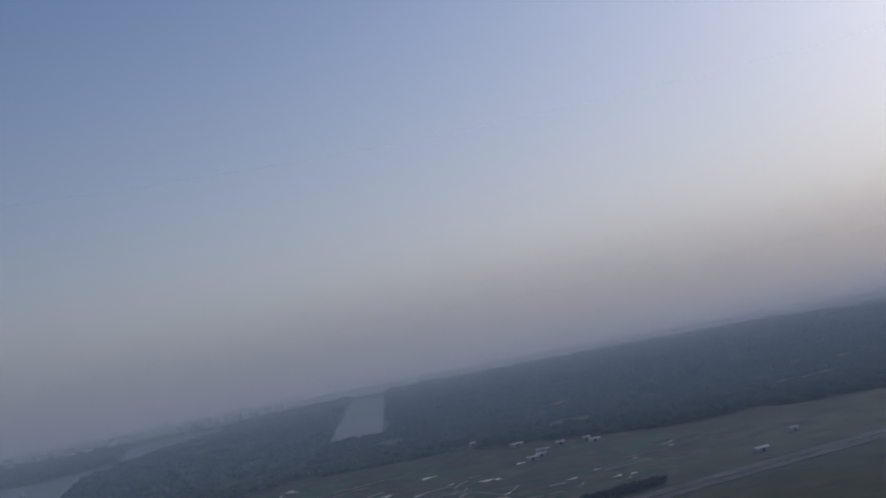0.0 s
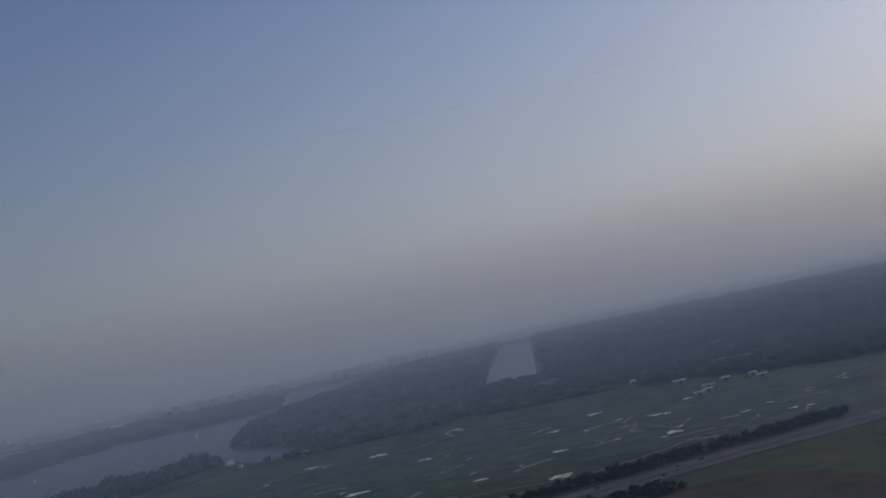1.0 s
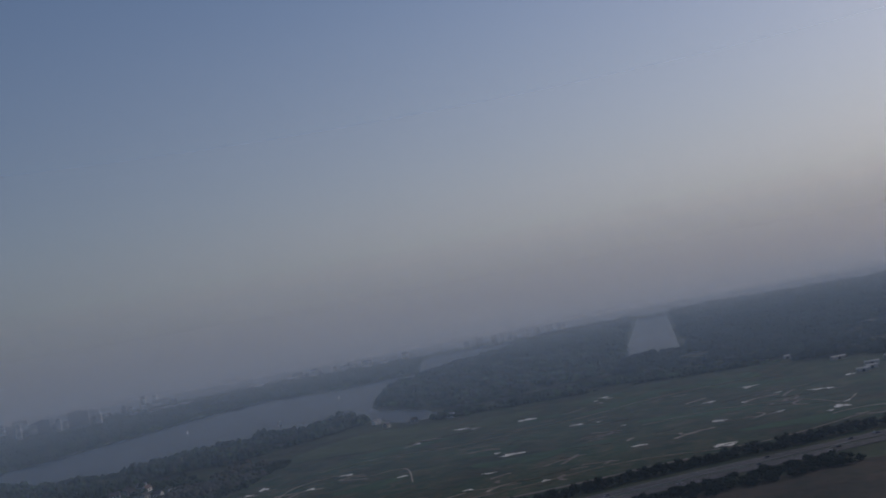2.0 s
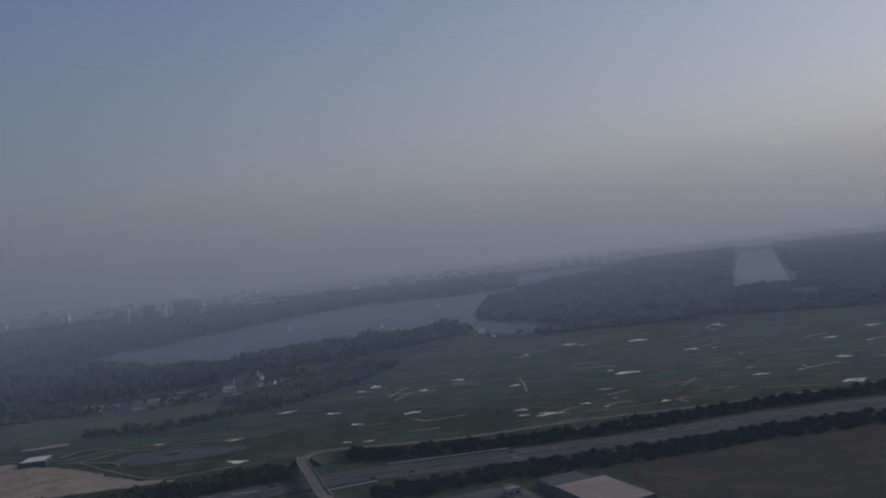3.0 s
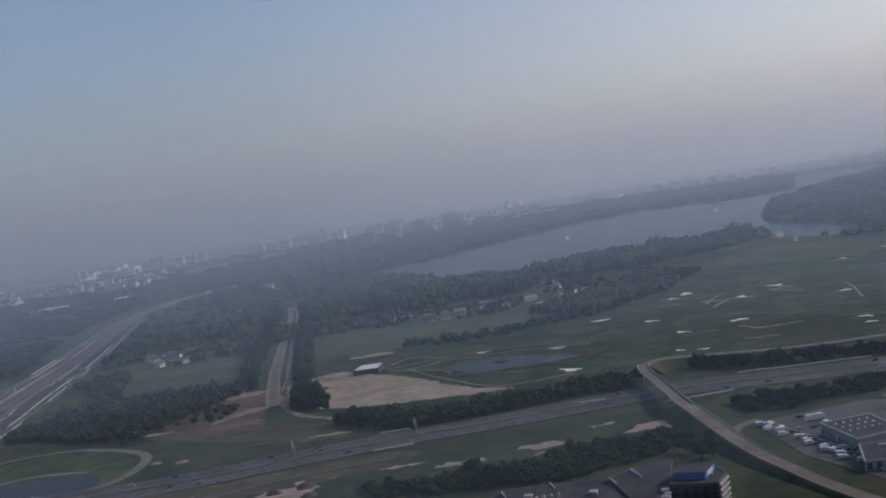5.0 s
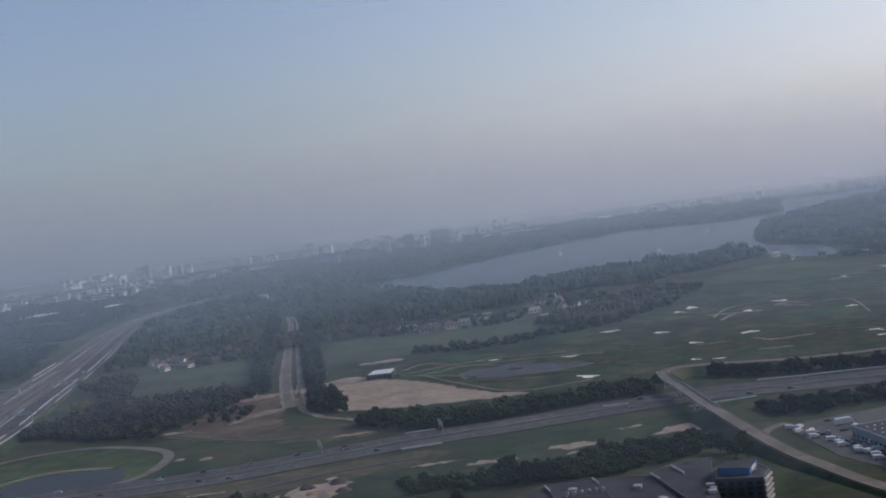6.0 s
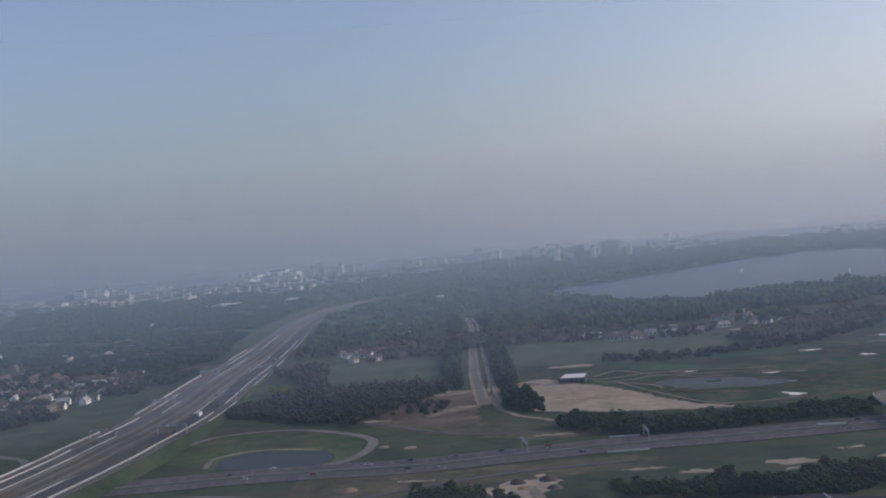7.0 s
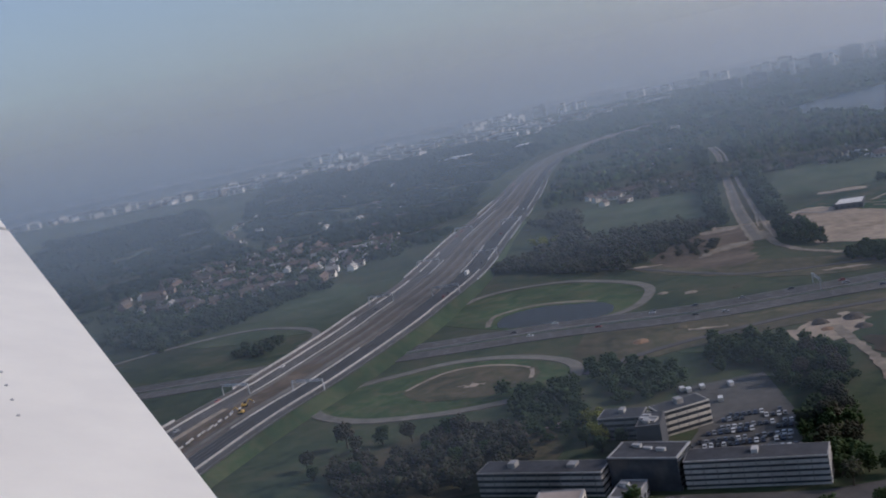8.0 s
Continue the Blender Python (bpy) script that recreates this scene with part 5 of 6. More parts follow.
HOUSES = [house(1, 10, 7.5, 5, M_BRICK, M_TILE, "brick house with a red-brown tiled roof"), house(2, 22, 8, 5.5, M_BRICK, M_TILE, "brick terrace with a tiled roof"),
          house(3, 11, 8, 4.5, M_CREAM, M_TILE, "cream rendered house with a tiled roof"), house(4, 15, 8, 4, M_WHITE, M_CONC, "white farmhouse with a pale grey roof"),
          house(5, 14, 9, 4.5, M_CREAM, M_REDTILE, "white-walled house with an orange tiled roof"), house(6, 30, 8, 5, M_BRICK, M_REDTILE, "long brick terrace with orange roof tiles")]
placed = set()


def settle(kind, x, y, turn):
    if kind not in placed:
        placed.add(kind)
        HOUSES[kind].matrix_world = pose(x, y, 0, 0, 0, turn)
    else:
        copy_thing(HOUSES[kind], pose(x, y, 0, 0, 0, turn))


hr = random.Random(8)
SUBURB = [(-1250, 590), (-1350, 610), (-1430, 740), (-1480, 900), (-1420, 1010), (-1300, 1060), (-1200, 985), (-1105, 871), (-1100, 760), (-1130, 690), (-1200, 640)]
for gx in range(17):
    for gy in range(18):
        u = Vector((-1470 + gx * 24, 640 + gy * 25))
        x, y = u.x + hr.uniform(-5, 5), u.y + hr.uniform(-5, 5)
        if inside(x, y, SUBURB) and hr.random() < 0.6:
            settle(hr.choice((0, 1, 1, 2, 2, 2, 3, 3, 5)), x, y, hr.choice((28, 30, 118)) + hr.uniform(-4, 4))
for x, y, k, turn in ((-647, 1240, 3, 10), (-625, 1232, 2, 60), (-670, 1225, 3, 20), (-700, 1230, 2, 5), (-612, 1222, 0, 12), (-592, 1230, 2, 70), (-570, 1238, 3, 5), (-715, 1215, 0, 15), (-735, 1228, 2, 40), (-655, 1215, 2, 0), (-630, 1212, 2, 25), (-548, 1246, 2, 10), (-755, 1206, 0, 30), (-480, 1330, 2, 12), (-455, 1340, 3, 0), (-500, 1345, 2, 40), (-930, 1062, 2, 40), (-915, 1078, 0, 20), (-900, 1066, 2, 70), (-880, 1090, 0, 10), (-860, 1100, 2, 30), (-840, 1120, 0, 0),
                      (-520, 1300, 3, 15), (-560, 1440, 2, 0), (-530, 1450, 3, 20), (-500, 1455, 0, 0), (-800, 1330, 2, 30), (-760, 1300, 0, 0), (-1060, 1480, 0, 0), (-1040, 1500, 1, 20), (-220, 1760, 3, 0), (-190, 1690, 2, 20), (-150, 1680, 2, 0), (-90, 1660, 3, 10)):
    settle(k, x + hr.uniform(-9, 9), y + hr.uniform(-20, 20), turn + hr.uniform(-50, 50))
# houses scattered through the woods behind the suburb
OUTER = [(-1250, 1080), (-1500, 1000), (-1750, 1150), (-2100, 1500), (-2350, 1900), (-2050, 1950), (-1750, 1700), (-1480, 1400)]
WOODS = [(-960, 1150), (-1030, 1330), (-1150, 1560), (-1250, 1900), (-1180, 2000), (-1080, 1650), (-980, 1400), (-900, 1250)]
for zone, n, seed in ((OUTER, 46, 31), (WOODS, 16, 32), ([(-840, 1280), (-740, 1330), (-620, 1420), (-520, 1500), (-560, 1560), (-700, 1480), (-840, 1380)], 14, 33)):
    zr = random.Random(seed)
    done = 0
    while done < n:
        x, y = zr.uniform(-2400, -500), zr.uniform(1000, 2050)
        if inside(x, y, zone):
            settle(zr.choice((1, 2, 2, 3)), x, y, zr.choice((28, 118)) + zr.uniform(-15, 15))
            done += 1
settle(3, -1203, 933, 20)
for x, y in ((-1206, 643), (-1194, 667), (-1182, 690), (-1171, 714)):
    settle(1, x, y, 64)
settle(4, -1281, 910, 30)
for k, (x, y, kind) in enumerate(YARDS):
    settle(kind, x, y, (10, 40, 75, 15)[k % 4])
for x, y, k, turn in ((-1088, 1512, 4, 20), (-1112, 1530, 5, 15), (-1068, 1536, 4, 60), (-950, 1120, 4, 30), (-938, 1150, 5, 35), (-975, 1165, 4, 10), (-1002, 1150, 2, 40), (-915, 1190, 2, 70), (-885, 1205, 4, 15), (-1210, 760, 5, 30), (-1255, 745, 5, 30), (-1180, 800, 5, 118), (-1320, 800, 5, 28), (-1150, 840, 4, 30)):
    settle(k, x, y, turn)


def far_block(x, y, w, d, h, turn, wall, label, bands=4):
    """A distant slab or tower with recessed window bands and a rooftop box."""
    top = base("apartment_building", pose(x, y, 0, 0, 0, turn), label, "building", "distant town blocks")
    s = Solid()
    fl = h / bands
    for k in range(bands):
        s.box(-w / 2, w / 2, -d / 2, d / 2, k * fl - (0.3 if k == 0 else 0), (k + 0.55) * fl)
    part("wall", s, wall, top)
    part("glazing", Solid().box(-w / 2 + 0.5, w / 2 - 0.5, -d / 2 + 0.5, d / 2 - 0.5, 0.2, h), M_HAZEGLASS, top)
    part("roof", Solid().box(-w / 2, w / 2, -d / 2, d / 2, h, h + 1.2).box(-w / 6, w / 6, -d / 4, d / 4, h + 1.2, h + 4), M_ROOF if wall is M_DARKWALL else M_PALE, top)


cr = random.Random(17)
def town(cx, cy, across, depth, count, lo, hi, walls, wide=(30, 80)):
    """A loose cluster of slabs and towers."""
    for k in range(count):
        wall = cr.choice(walls)
        x, y = cx + cr.uniform(-across, across), cy + cr.uniform(-depth, depth)
        far_block(x, y, cr.uniform(*wide), 16, cr.uniform(lo, hi), cr.choice((15, 22, 108)) + cr.uniform(-8, 8), wall,
                  {"dark_cladding": "dark", "white_render": "white", "brown_brick": "brown brick", "cream_render": "cream"}.get(wall.name, "grey") + " block of the distant hazy town", max(3, int(hi / 9)))


for x, y, w, d, h in ((-1641, 3179, 95, 22, 40), (-1560, 3240, 60, 22, 44), (-1503, 3640, 40, 20, 56), (-1400, 3700, 70, 26, 62)):
    far_block(x, y, w, d, h, cr.uniform(5, 20), M_DARKWALL, "dark slab of flats rising above hazy trees", max(3, int(h / 8)))
for x, y, w, h in ((-1573, 3597, 18, 66), (-1450, 3640, 16, 62), (-1350, 3760, 18, 56), (-1870, 4190, 26, 100), (-1830, 4170, 20, 86), (-2150, 4060, 26, 92), (-2100, 4080, 22, 86), (-2060, 4100, 20, 96), (-1330, 4260, 20, 74), (-1290, 4290, 18, 66)):
    far_block(x, y, w, 18, h * 0.8, cr.uniform(-20, 20), M_WHITE, "white tower of flats in the distant haze", max(3, int(h / 8)))
PALE = (M_WHITE, M_WHITE, M_WHITE, M_CREAM, M_GREYWALL)
town(-2770, 3500, 120, 90, 20, 24, 50, (M_WHITE, M_WHITE, M_CREAM), (36, 80))
town(-2600, 3700, 110, 90, 10, 34, 62, PALE, (22, 46))
town(-2120, 4070, 130, 70, 16, 40, 64, PALE, (20, 46))
town(-2260, 3960, 100, 60, 12, 26, 44, (M_WHITE, M_WHITE, M_CREAM), (20, 44))
town(-1850, 4180, 120, 70, 12, 34, 56, PALE, (20, 46))
town(-1550, 3850, 180, 120, 8, 26, 50, PALE, (20, 50))
town(-1400, 4220, 200, 80, 16, 16, 46, PALE, (18, 50))
town(-1161, 3950, 140, 60, 7, 12, 22, PALE, (40, 90))
town(-3250, 3100, 150, 200, 16, 15, 40, PALE, (26, 60))
town(-500, 4470, 260, 50, 14, 15, 40, PALE, (20, 50))
town(-2900, 3200, 160, 200, 24, 8, 16, (M_CREAM, M_WHITE, M_BRICK, M_TILE), (24, 60))
for k in range(280):
    u = cr.uniform(-0.45, 1.0)
    x = -3500 + 1500 * u + cr.uniform(-80, 80)
    y = 2250 + 900 * u + cr.uniform(-420, 300)
    if y > 2130 + 0.2 * (x + 3500) and (x + 145) ** 2 + y * y < 4550 ** 2:
        far_block(x, y, cr.uniform(30, 100), 14, cr.uniform(11, 25), cr.choice((20, 25, 115)) + cr.uniform(-6, 6), cr.choice((M_CREAM, M_CREAM, M_BRICK, M_BRICK, M_WHITE)), "low pale block of suburban flats behind trees", 3)
flat_building("white_hall", [(-2050, 2200), (-1965, 2220), (-1955, 2185), (-2040, 2162)], 9, M_WHITE, M_WHITE, "long low hall with a bright white roof", "hall")
flat_building("white_cube", [(-1792, 2190), (-1762, 2196), (-1757, 2168), (-1787, 2162)], 14, M_WHITE, M_WHITE, "white cube-shaped building among trees", "building", 2)
patch("bare_ground", [(-1300, 1935), (-1262, 1950), (-1225, 1925), (-1205, 1885), (-1222, 1872), (-1262, 1905)], 0.3, M_LOT, "strip of bare pale ground in the wood", wobble=4)
flat_building("white_pumping_house", [(-1262, 1962), (-1246, 1968), (-1242, 1958), (-1258, 1952)], 16, M_WHITE, M_PALE, "tall narrow white building above the trees", "building", 3)
flat_building("white_shed", [(-1236, 1950), (-1216, 1944), (-1220, 1934), (-1239, 1940)], 6, M_CREAM, M_PALE, "low pale shed beside bare ground", "shed", 1)
far_block(-3300, 3130, 16, 16, 55, 20, M_BRICK, "brick church-like tower above the suburb", 6)
for x, y, h in ((120, 4500, 66), (165, 4590, 78), (205, 4570, 84), (262, 4600, 72), (310, 4570, 64), (370, 4590, 80), (60, 4590, 58), (420, 4560, 60), (0, 4560, 48)):
    far_block(x, y, cr.uniform(20, 32), 22, h * 0.66, cr.uniform(0, 60), cr.choice((M_GREYWALL, M_GREYWALL, M_DARKWALL)), "tall hazy office tower on the horizon", 9)
flat_building("white_hall", [(-960, 4480), (-880, 4490), (-878, 4460), (-958, 4450)], 14, M_WHITE, M_WHITE, "bright white hall near the horizon", "hall")

# ---- vehicles ----
def car(paint, label, L=4.4, W=1.8, H=1.45):
    top = base("car", Matrix.Identity(4), label, "car", "parked and passing cars")
    lower = [(-L / 2, 0.3), (L / 2, 0.3), (L / 2, 0.72), (L * 0.27, 0.88), (-L * 0.42, 0.92), (-L / 2, 0.8)]
    cab = [(L * 0.25, 0.88), (L * 0.08, H - 0.06), (-L * 0.26, H - 0.04), (-L * 0.42, 0.92)]
    for nm, prof, wid, m in (("body", lower, W, paint), ("glasshouse", cab, W * 0.86, M_GLASS)):
        n = len(prof)
        s = Solid().add([(x, -wid / 2, z) for x, z in prof] + [(x, wid / 2, z) for x, z in prof],
                        [tuple(range(n)), tuple(range(2 * n - 1, n - 1, -1))] + [(i, n + i, n + (i + 1) % n, (i + 1) % n) for i in range(n)])
        part(nm, s, m, top)
    part("roof", Solid().prism([(-L * 0.27, -W * 0.41), (L * 0.09, -W * 0.41), (L * 0.09, W * 0.41), (-L * 0.27, W * 0.41)], H - 0.06, H), paint, top)
    for x in (-L * 0.3, L * 0.31):
        for y in (-W / 2 + 0.1, W / 2 - 0.1):
            part("wheel", Solid().tube((x, y - 0.11, 0.32), (x, y + 0.11, 0.32), 0.32, 0.32, 10), M_RUBBER, top)
    return top


def van(L, H, label, cab_len):
    top = base("van", Matrix.Identity(4), label, "van", "white vans and lorries")
    part("cargo_box", Solid().box(-L / 2, L / 2 - cab_len, -1.15, 1.15, 0.6, H), M_CAR[0], top)
    c = L / 2 - cab_len
    prof = [(c + 0.05, 0.45), (L / 2, 0.45), (L / 2, 1.2), (L / 2 - 0.5, H * 0.72), (c + 0.05, H * 0.78)]
    n = len(prof)
    cab = part("cab", Solid().add([(x, -1.05, z) for x, z in prof] + [(x, 1.05, z) for x, z in prof], [tuple(range(n)), tuple(range(2 * n - 1, n - 1, -1))] + [(i, n + i, n + (i + 1) % n, (i + 1) % n) for i in range(n)]), M_CAR[0], top)
    part("windscreen", Solid().add([(L / 2 + 0.01, -0.9, 1.25), (L / 2 + 0.01, 0.9, 1.25), (L / 2 - 0.46, 0.9, H * 0.7), (L / 2 - 0.46, -0.9, H * 0.7)], [(0, 1, 2, 3)]), M_GLASS, cab)
    for x in (-L * 0.32, L * 0.33):
        for y in (-1.0, 1.0):
            part("wheel", Solid().tube((x, y - 0.14, 0.45), (x, y + 0.14, 0.45), 0.45, 0.45, 10), M_RUBBER, top)
    return top


CARS = [car(m, k + " passenger car on asphalt") for m, k in zip(M_CAR, ("white", "silver grey", "black", "dark blue", "dark red"))]
VANS = [van(5.6, 2.5, "white delivery van with a boxy body", 1.7), van(11.5, 3.9, "long white lorry with a box body", 2.2)]
parked = set()


def put(kind, x, y, turn, z):
    if kind.name in parked:
        copy_thing(kind, pose(x, y, z, 0, 0, turn))
    else:
        parked.add(kind.name)
        kind.matrix_world = pose(x, y, z, 0, 0, turn)


vr = random.Random(4)
# parking lot rows between the office slabs
u = Vector((-446 + 486, 325 - 306)).normalized()
v = Vector((-u.y, u.x))
for row, off in enumerate((22, 30, 35.5, 45, 50.5, 60, 65.5, 75, 80.5)):
    for k in range(30):
        p = Vector((-463, 294)) + v * off + u * (k * 2.7 - 26 + row)
        if vr.random() < 0.85 and inside(p.x, p.y, [(-489, 327), (-489, 400), (-461, 377), (-438, 327), (-473, 312), (-486, 320)]):
            put(vr.choice(CARS[:4]), p.x, p.y, math.degrees(math.atan2(v.y, v.x)) + vr.choice((0, 180)), 0.3)
for x, y, turn in ((-526, 404, 128), (-522, 403, 128), (-517, 408, 125), (-504, 413, 130), (-500, 391, 118)):
    put(VANS[0], x, y, turn, 0.3)
for k in range(13):
    x, y = -218 + 50 * k / 12, 596 - 86 * k / 12
    put(VANS[0], x + vr.uniform(-2.5, 2.5), y + vr.uniform(-1.5, 1.5), 20 + vr.uniform(-25, 25), 0.3)
for x, y, turn in ((-190, 602, 25),):
    put(VANS[1], x, y, turn, 0.3)
for k in range(18):
    put(VANS[0] if k % 4 == 0 else CARS[k % 4], -150 + vr.uniform(-18, 26), 505 + vr.uniform(-6, 5), vr.choice((20, 110)) + vr.uniform(-6, 6), 0.3)
for k in range(16):
    put(CARS[2 + k % 2] if k % 3 else CARS[1], -206 + 44 * k / 15 + vr.uniform(-1, 1), 584 - 70 * k / 15 + vr.uniform(-1, 1), 20 + vr.uniform(-6, 6), 0.3)
for k in range(34):
    a, b = vr.uniform(0, 1), vr.uniform(0, 1)
    put(VANS[0] if k % 3 == 0 else CARS[k % 4], -222 + 58 * a + 26 * b, 598 - 88 * a + 16 * b, vr.choice((20, 70, 110)) + vr.uniform(-12, 12), 0.3)
for row in range(4):
    for k in range(11):
        p = Vector((-461, 280)) + Vector((0.965, 0.262)) * (k * 2.9 + row * 4 + 8) + Vector((0.262, -0.965)) * (row * 9 + 2)
        if vr.random() < 0.75:
            put(vr.choice(CARS[:4]), p.x, p.y, 105 + vr.uniform(-4, 4), 0.28)


def traffic(line, offs, count, lift, z, lo, hi, heavy):
    nn = normals(line)
    ids = [i for i, p in enumerate(line) if lo < p.x < hi]
    for k in range(count):
        i = vr.choice(ids)
        o = vr.choice(offs)
        p, q = line[i], nn[i]
        a = math.degrees(math.atan2(-q.x, q.y)) + (180 if o > 0 else 0)
        put(VANS[1] if vr.random() < heavy else vr.choice(CARS), p.x + q.x * o, p.y + q.y * o, a, z + (lift[i] if lift else 0))


traffic(A9, (-17, -12.5, -8, 8, 12.5, 17), 34, None, 0.55, -780, 420, 0.0)
traffic(A4, (-36, -32, -28, 24, 29, 34), 40, A4_LIFT, 0.6, -1500, -760, 0.06)

# ---- gantries, masts and works ----
def gantry(x, y, turn, span, z, label):
    top = base("sign_gantry", pose(x, y, z, 0, 0, turn), label, "gantry", "motorway gantries")
    for sx in (-span / 2, span / 2):
        part("post", Solid().box(sx - 0.3, sx + 0.3, -0.3, 0.3, 0, 7.2), M_STEEL, top)
    s = Solid()
    for zz in (6.2, 7.2):
        for yy in (-0.5, 0.5):
            s.tube((-span / 2, yy, zz), (span / 2, yy, zz), 0.12, 0.12, 5)
    n = int(span / 2)
    for k in range(n):
        xa, xb = -span / 2 + k * span / n, -span / 2 + (k + 1) * span / n
        s.tube((xa, -0.5, 6.2), (xb, -0.5, 7.2), 0.07, 0.07, 4)
        s.tube((xa, 0.5, 7.2), (xb, 0.5, 6.2), 0.07, 0.07, 4)
    part("truss", s, M_STEEL, top)
    for k in range(3):
        xx = -span * 0.3 + k * span * 0.3
        part("sign_panel", Solid().box(xx - 1.6, xx + 1.6, -0.75, -0.6, 5.6, 7.8), M_PALE, top)


def line_turn(line, x, y):
    i = min(range(len(line)), key=lambda k: (line[k] - Vector((x, y))).length)
    q = normals(line)[i]
    return math.degrees(math.atan2(q.y, q.x)), line[i], q


for x, y in ((-520, 590), (-452, 634)):
    turn, p, q = line_turn(A9, x, y)
    gantry(p.x + q.x * 12, p.y + q.y * 12, turn, 22, 0.3, "galvanised steel sign gantry over the motorway")
for x, y in ((-800, 365), (-880, 600), (-950, 770), (-1040, 980)):
    turn, p, q = line_turn(A4, x, y)
    i = min(range(len(A4)), key=lambda k: (A4[k] - p).length)
    gantry(p.x - q.x * 30, p.y - q.y * 30, turn, 24, A4_LIFT[i] + 0.3, "steel sign gantry over the rebuilt motorway")
    gantry(p.x + q.x * 29, p.y + q.y * 29, turn, 22, A4_LIFT[i] + 0.3, "steel sign gantry over the rebuilt motorway")


def heap(x, y, r, h, material, label, seed):
    q = random.Random(seed)
    n = 12
    s = Solid()
    vv = []
    for j, (f, z) in enumerate(((1.0, 0.0), (0.75, 0.45), (0.42, 0.85))):
        vv += [(math.cos(k * math.tau / n) * r * f * q.uniform(0.8, 1.2), math.sin(k * math.tau / n) * r * f * q.uniform(0.8, 1.2), z * h) for k in range(n)]
    vv.append((0, 0, h))
    ff = [(j * n + k, j * n + (k + 1) % n, (j + 1) * n + (k + 1) % n, (j + 1) * n + k) for j in range(2) for k in range(n)] + [(2 * n + k, 2 * n + (k + 1) % n, 3 * n) for k in range(n)]
    top = new("soil_mound", s.add(vv, ff).mesh("soil_mound", material))
    top.matrix_world = pose(x, y, 0.1)
    tagged(top, label, "mound", "mounds of soil")


for i, (x, y, r, h, m) in enumerate(((-593, 491, 5, 1.6, M_ORANGE), (-580, 520, 5, 0.8, M_SCRUB), (-494, 520, 5, 3.0, M_WORKS), (-478, 530, 6, 3.0, M_WORKS), (-486, 508, 4, 1.5, M_ORANGE), (-468, 512, 5, 2.2, M_WORKS), (-635, 609, 4, 0.8, M_LOT), (-613, 608, 5, 0.8, M_LOT), (-582, 616, 4, 0.7, M_SCRUB))):
    heap(x, y, r, h, m, "mound of sandy soil on the works ground", i)
patch("works_ground", [(-506, 505), (-498, 530), (-484, 540), (-466, 522), (-470, 498), (-482, 486), (-500, 488)], 0.26, M_LOT, "ragged sandy works ground beside the motorway", wobble=4, closed_step=5)
BARE = ((-346, 588, 16, 8), (-389, 561, 16, 6), (-428, 562, 16, 3), (-286, 615, 19, 11), (-268, 592, 13, 5), (-318, 627, 10, 3), (-494, 532, 8, 4), (-340, 572, 12, 3), (-560, 517, 12, 3), (-645, 439, 8, 4), (-664, 410, 9, 3), (-572, 352, 9, 4), (-602, 333, 5, 5), (-616, 1341, 22, 10), (-483, 1283, 28, 16), (-81, 1510, 40, 18), (-520, 655, 14, 3), (-690, 700, 12, 4), (-578, 915, 12, 8), (-620, 990, 24, 10))
for i, (x, y, a, b) in enumerate(BARE):
    q = random.Random(i + 40)
    ring = [(x + math.cos(t) * a * q.uniform(0.55, 1.2), y + math.sin(t) * b * q.uniform(0.5, 1.3) + math.cos(t) * a * 0.3) for t in np.linspace(0, math.tau, 10)[:-1]]
    patch("bare_patch", ring, 0.30 + 0.006 * i, M_LOT if i % 3 or i < 4 else M_SCRUB, "ragged bare sandy patch in the grass", wobble=2.2, closed_step=3, seed=i)
lane("works_track", [(-484, 515), (-470, 492), (-446, 456), (-421, 406), (-392, 352), (-372, 318)], 6, 0.42, M_TRACK, "dusty works track past trees")
patch("scrub_patch", [(-462, 490), (-436, 452), (-410, 402), (-378, 345), (-372, 352), (-402, 412), (-428, 462), (-452, 494)], 0.24, M_SOIL, "brown bare bank beside the ditch", wobble=2, closed_step=6)
lane("ditch", [(-431, 468), (-413, 434), (-396, 404), (-372, 360), (-350, 318)], 9, 0.34, M_POND, "straight dark ditch of water")
lane("side_road", [(-350, 330), (-380, 386), (-398, 418), (-412, 450), (-421, 474), (-419, 487), (-411, 486), (-408, 470), (-400, 450), (-386, 440), (-369, 452), (-340, 470), (-300, 492), (-262, 505)], 5, 0.46, M_OLDROAD, "pale lane winding between ditch and offices")
for x, y, turn in ((-392, 462, 20), (-380, 466, 20), (-366, 440, 24), (-358, 444, 24), (-372, 426, 200)):
    top = base("garden_wall", pose(x, y, 0.2, 0, 0, turn), "short pale wall beside the lane", "wall", "short pale walls")
    part("wall", Solid().box(-4, 4, -0.3, 0.3, -0.2, 1.3), M_PALE, top)
    part("coping", Solid().box(-4.1, 4.1, -0.4, 0.4, 1.3, 1.45), M_CONC, top)


def sailboat(x, y, turn):
    top = base("sailboat", pose(x, y, WATER_Z, 0, 0, turn), "small white sailing boat on the lake", "boat", "sailing boats")
    part("hull", Solid().prism([(-3, -0.8), (1.5, -0.9), (3.6, 0), (1.5, 0.9), (-3, 0.8)], -0.1, 0.9), M_WHITE, top)
    part("mast", Solid().tube((0.4, 0, 0.8), (0.4, 0, 10), 0.08, 0.05, 5), M_STEEL, top)
    part("sail", Solid().add([(0.3, -0.03, 1.4), (-3, -0.03, 1.6), (0.3, -0.03, 9.8), (0.3, 0.03, 1.4), (-3, 0.03, 1.6), (0.3, 0.03, 9.8)], [(0, 1, 2), (5, 4, 3), (0, 1, 4, 3), (1, 2, 5, 4), (2, 0, 3, 5)]), M_WHITE, top)


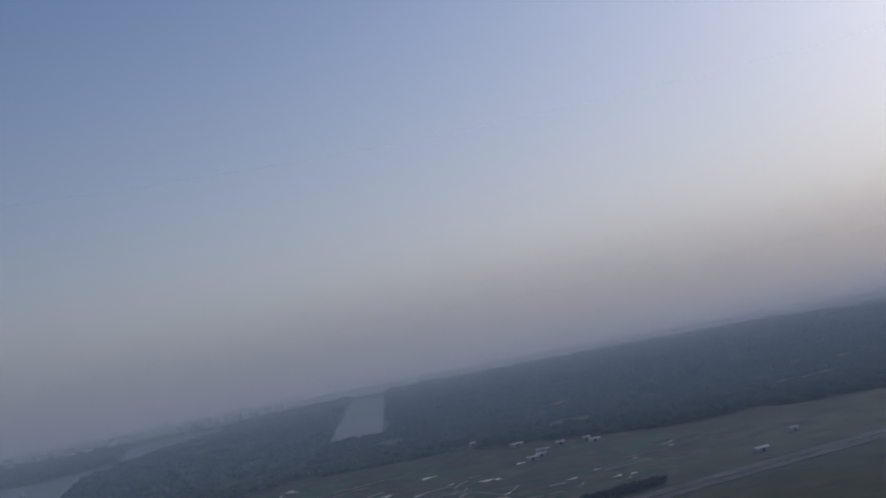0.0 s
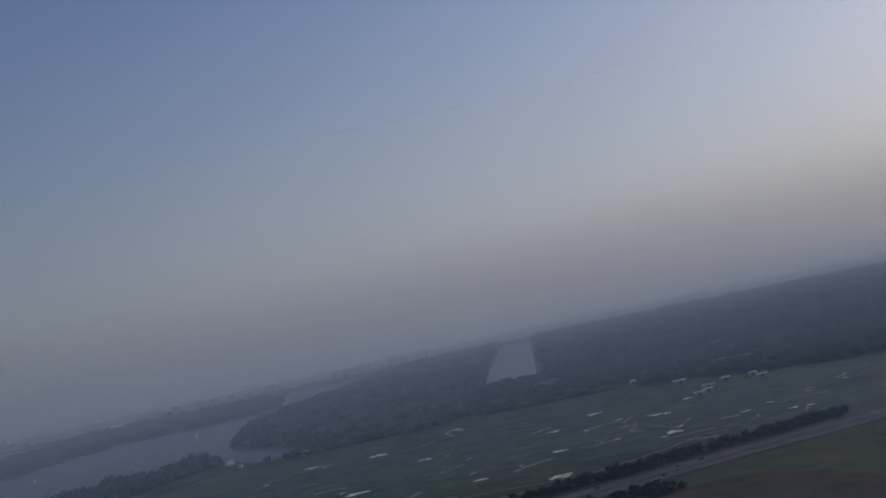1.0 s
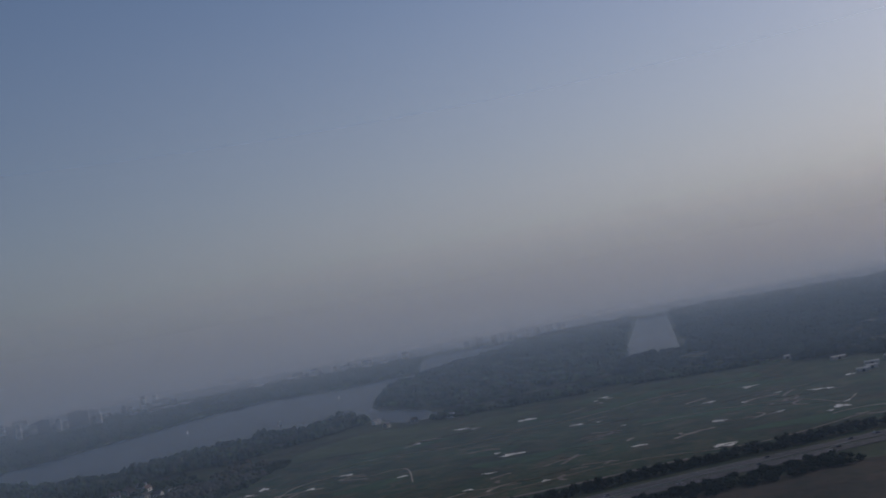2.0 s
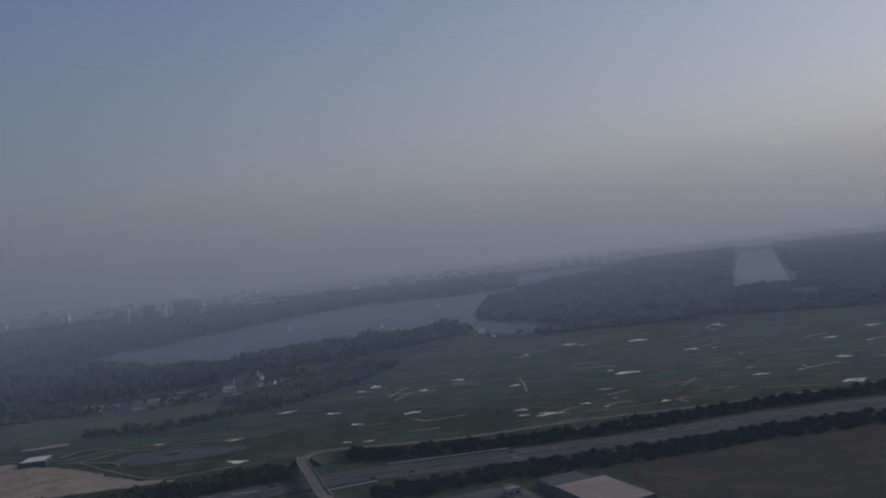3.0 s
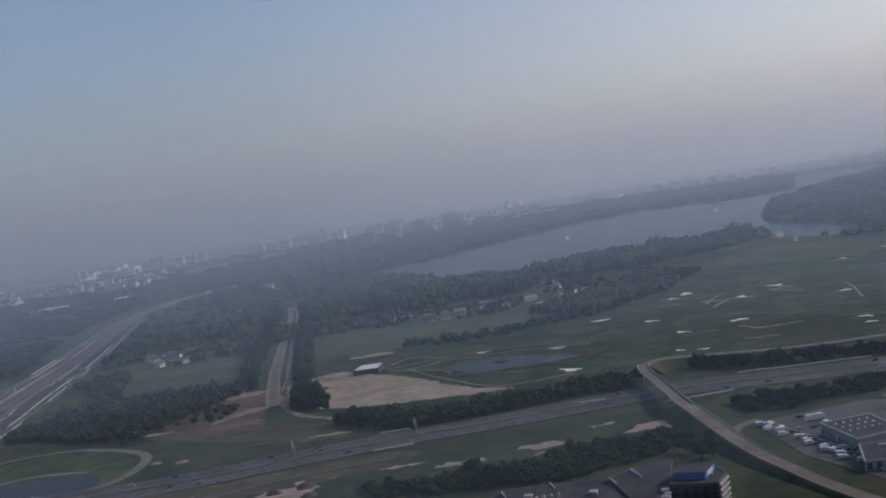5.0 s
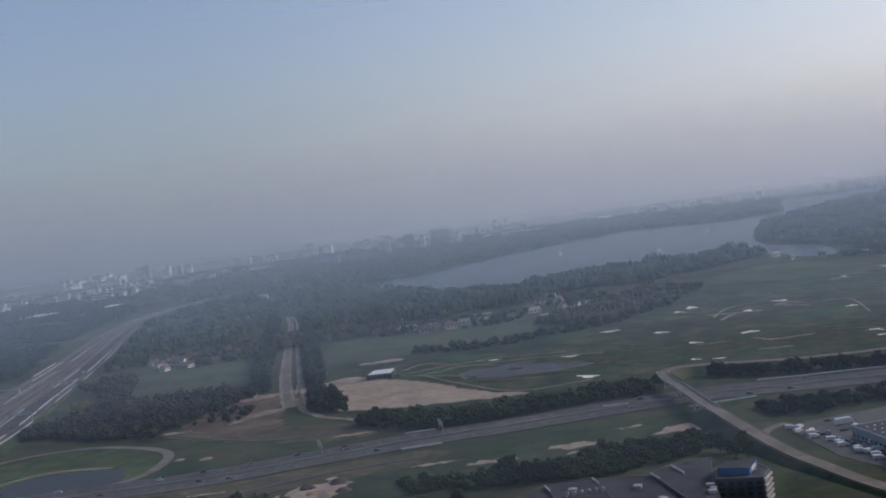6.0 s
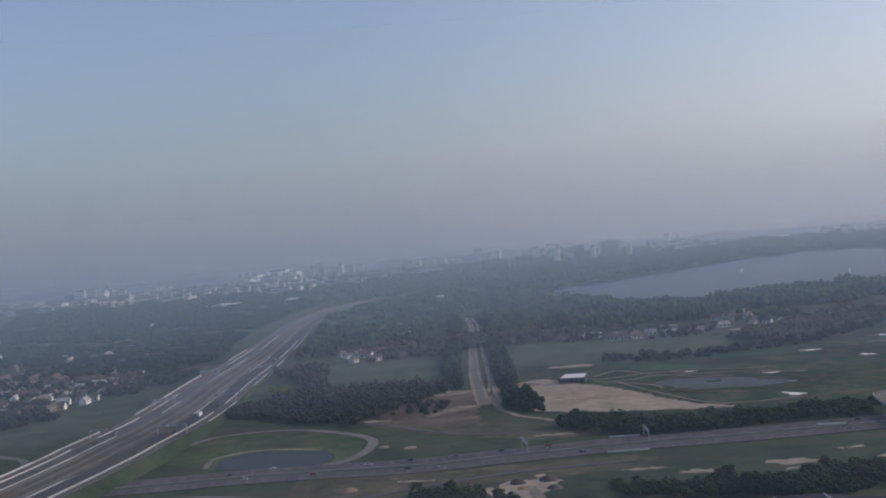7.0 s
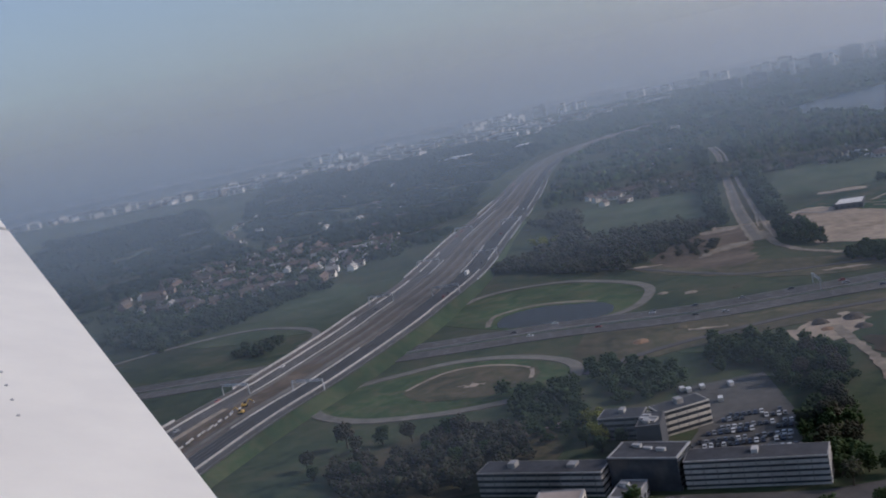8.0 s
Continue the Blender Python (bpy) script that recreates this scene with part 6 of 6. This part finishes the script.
for x, y, a in ((-446, 2150, 20), (-700, 2400, 80), (-380, 2700, 130)):
    sailboat(x, y, a)


# ---- the aircraft's wing, placed and shaped to fit the last camera view ----
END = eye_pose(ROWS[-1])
wing = base("aircraft_wing", END, "white painted metal aircraft wing fitted to the last camera view", "wing")


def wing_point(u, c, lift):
    """u along the trailing edge outwards, c along the chord, lift off the skin; in the last camera's axes, edge ends
    set from picture positions.
    """
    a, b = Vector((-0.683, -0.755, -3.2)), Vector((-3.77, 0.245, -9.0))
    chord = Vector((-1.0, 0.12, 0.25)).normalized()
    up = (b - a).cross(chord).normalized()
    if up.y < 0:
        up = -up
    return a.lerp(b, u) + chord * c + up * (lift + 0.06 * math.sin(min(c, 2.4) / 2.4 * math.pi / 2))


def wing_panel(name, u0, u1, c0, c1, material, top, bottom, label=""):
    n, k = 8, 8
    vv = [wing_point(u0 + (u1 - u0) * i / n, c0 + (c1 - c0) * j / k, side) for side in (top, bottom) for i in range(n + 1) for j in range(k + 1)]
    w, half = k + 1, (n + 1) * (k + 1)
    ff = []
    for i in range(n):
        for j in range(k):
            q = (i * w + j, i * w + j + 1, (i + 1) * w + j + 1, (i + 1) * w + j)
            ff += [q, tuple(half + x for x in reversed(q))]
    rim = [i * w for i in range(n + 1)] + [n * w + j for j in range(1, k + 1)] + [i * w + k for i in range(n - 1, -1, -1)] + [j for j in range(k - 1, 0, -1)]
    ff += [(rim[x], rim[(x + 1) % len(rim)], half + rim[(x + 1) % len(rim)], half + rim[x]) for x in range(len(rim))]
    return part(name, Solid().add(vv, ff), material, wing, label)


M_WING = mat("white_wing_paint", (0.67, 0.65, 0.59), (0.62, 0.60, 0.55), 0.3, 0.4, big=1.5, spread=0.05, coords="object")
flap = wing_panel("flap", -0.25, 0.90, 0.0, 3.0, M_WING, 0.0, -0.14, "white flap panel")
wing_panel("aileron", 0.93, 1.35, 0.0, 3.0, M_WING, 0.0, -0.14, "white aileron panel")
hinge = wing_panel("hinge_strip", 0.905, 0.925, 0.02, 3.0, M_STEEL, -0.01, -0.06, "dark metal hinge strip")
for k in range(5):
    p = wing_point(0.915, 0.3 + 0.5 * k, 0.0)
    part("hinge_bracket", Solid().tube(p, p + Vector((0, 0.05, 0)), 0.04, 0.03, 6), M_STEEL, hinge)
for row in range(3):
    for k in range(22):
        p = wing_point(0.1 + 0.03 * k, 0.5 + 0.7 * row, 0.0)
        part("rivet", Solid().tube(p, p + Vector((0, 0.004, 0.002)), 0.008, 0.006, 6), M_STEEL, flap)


# lengths of barrier along the motorway, coloured white where the rail glints
for a, b in (((-476, 645), (-456, 652)), ((-463, 599), (-438, 610)), ((-344, 690), (-326, 695)), ((-240, 745), (-150, 762)), ((-283, 672), (-240, 692))):
    d = (Vector(b) - Vector(a)).normalized() * 0.3
    q = Vector((-d.y, d.x))
    top = base("crash_barrier", pose(a[0], a[1], 0.5), "length of steel crash barrier painted white as a glint", "barrier", "crash barriers")
    e = Vector(b) - Vector(a)
    part("rail", Solid().prism([tuple(-q), tuple(e - q), tuple(e + q), tuple(q)], 0.4, 1.1), M_GLINT, top)
    for k in range(int(e.length / 4)):
        c = e * (4 * k + 2) / e.length
        part("post", Solid().box(c.x - 0.08, c.x + 0.08, c.y - 0.08, c.y + 0.08, -0.3, 0.4), M_STEEL, top)


# roadworks on the raised motorway
def works_stretch(y0, y1, lo, hi, material, label):
    ids = [i for i, p in enumerate(A4) if y0 <= p.y <= y1]
    ob = new("works_strip", ribbon([A4[i] for i in ids], lo, hi, 0.45, 0.68, [A4_LIFT[i] for i in ids]).mesh("works_strip", material))
    return tagged(ob, label, "ground", kind="structure")


works_stretch(180, 430, -6, 12, M_BARESOIL, "strip of brown sandy earth laid bare by the roadworks")
works_stretch(230, 352, 13.0, 17.5, M_LOT, "narrow strip of pale sand beside the roadworks")


def excavator(x, y, z, turn):
    top = base("excavator", pose(x, y, z, 0, 0, turn), "yellow excavator at the roadworks", "excavator")
    for sgn in (-1, 1):
        part("track", Solid().prism([(-1.9, sgn * 1.1 - 0.3), (1.9, sgn * 1.1 - 0.3), (1.9, sgn * 1.1 + 0.3), (-1.9, sgn * 1.1 + 0.3)], 0, 0.9), M_RUBBER, top)
    part("body", Solid().box(-1.9, 1.2, -1.3, 1.3, 0.95, 1.9).box(-1.9, -0.6, -1.25, 1.25, 1.9, 2.4), M_DIGGER, top)
    part("cab", Solid().prism([(-0.4, 0.2), (1.1, 0.2), (1.1, 1.3), (-0.4, 1.3)], 1.9, 3.0, [(-0.3, 0.25), (0.8, 0.25), (0.8, 1.25), (-0.3, 1.25)]), M_GLASS, top)
    part("boom", Solid().tube((1.0, -0.4, 1.8), (3.6, -0.4, 4.4), 0.3, 0.25, 6).tube((3.6, -0.4, 4.4), (6.0, -0.4, 2.8), 0.25, 0.2, 6), M_DIGGER, top)
    part("bucket", Solid().prism([(5.6, -0.9), (6.5, -0.9), (6.5, 0.1), (5.6, 0.1)], 1.6, 2.7, [(5.8, -0.9), (6.2, -0.9), (6.2, 0.1), (5.8, 0.1)]), M_STEEL, top)


def lift_at(x, y):
    i = min(range(len(A4)), key=lambda k: (A4[k] - Vector((x, y))).length)
    return A4_LIFT[i]


for x, y, turn in ((-792, 347, 40), (-783, 336, 200)):
    excavator(x, y, lift_at(x, y) + 0.66, turn)
wr = random.Random(12)
for k in range(14):
    x, y = -792 + 18 * k / 13 + wr.uniform(-1.5, 1.5), 342 - 62 * k / 13 + wr.uniform(-2, 2)
    top = base("barrier_block", pose(x, y, lift_at(x, y) + 0.67, 0, 0, 111 + wr.uniform(-8, 8)), "pale concrete barrier block at the roadworks", "barrier", "barrier blocks")
    part("block", Solid().prism([(-2, -0.35), (2, -0.35), (2, 0.35), (-2, 0.35)], 0, 1.0, [(-2, -0.12), (2, -0.12), (2, 0.12), (-2, 0.12)]), M_PALE, top)
    part("base_plate", Solid().box(-1.9, 1.9, -0.45, 0.45, 0, 0.12), M_CONC, top)
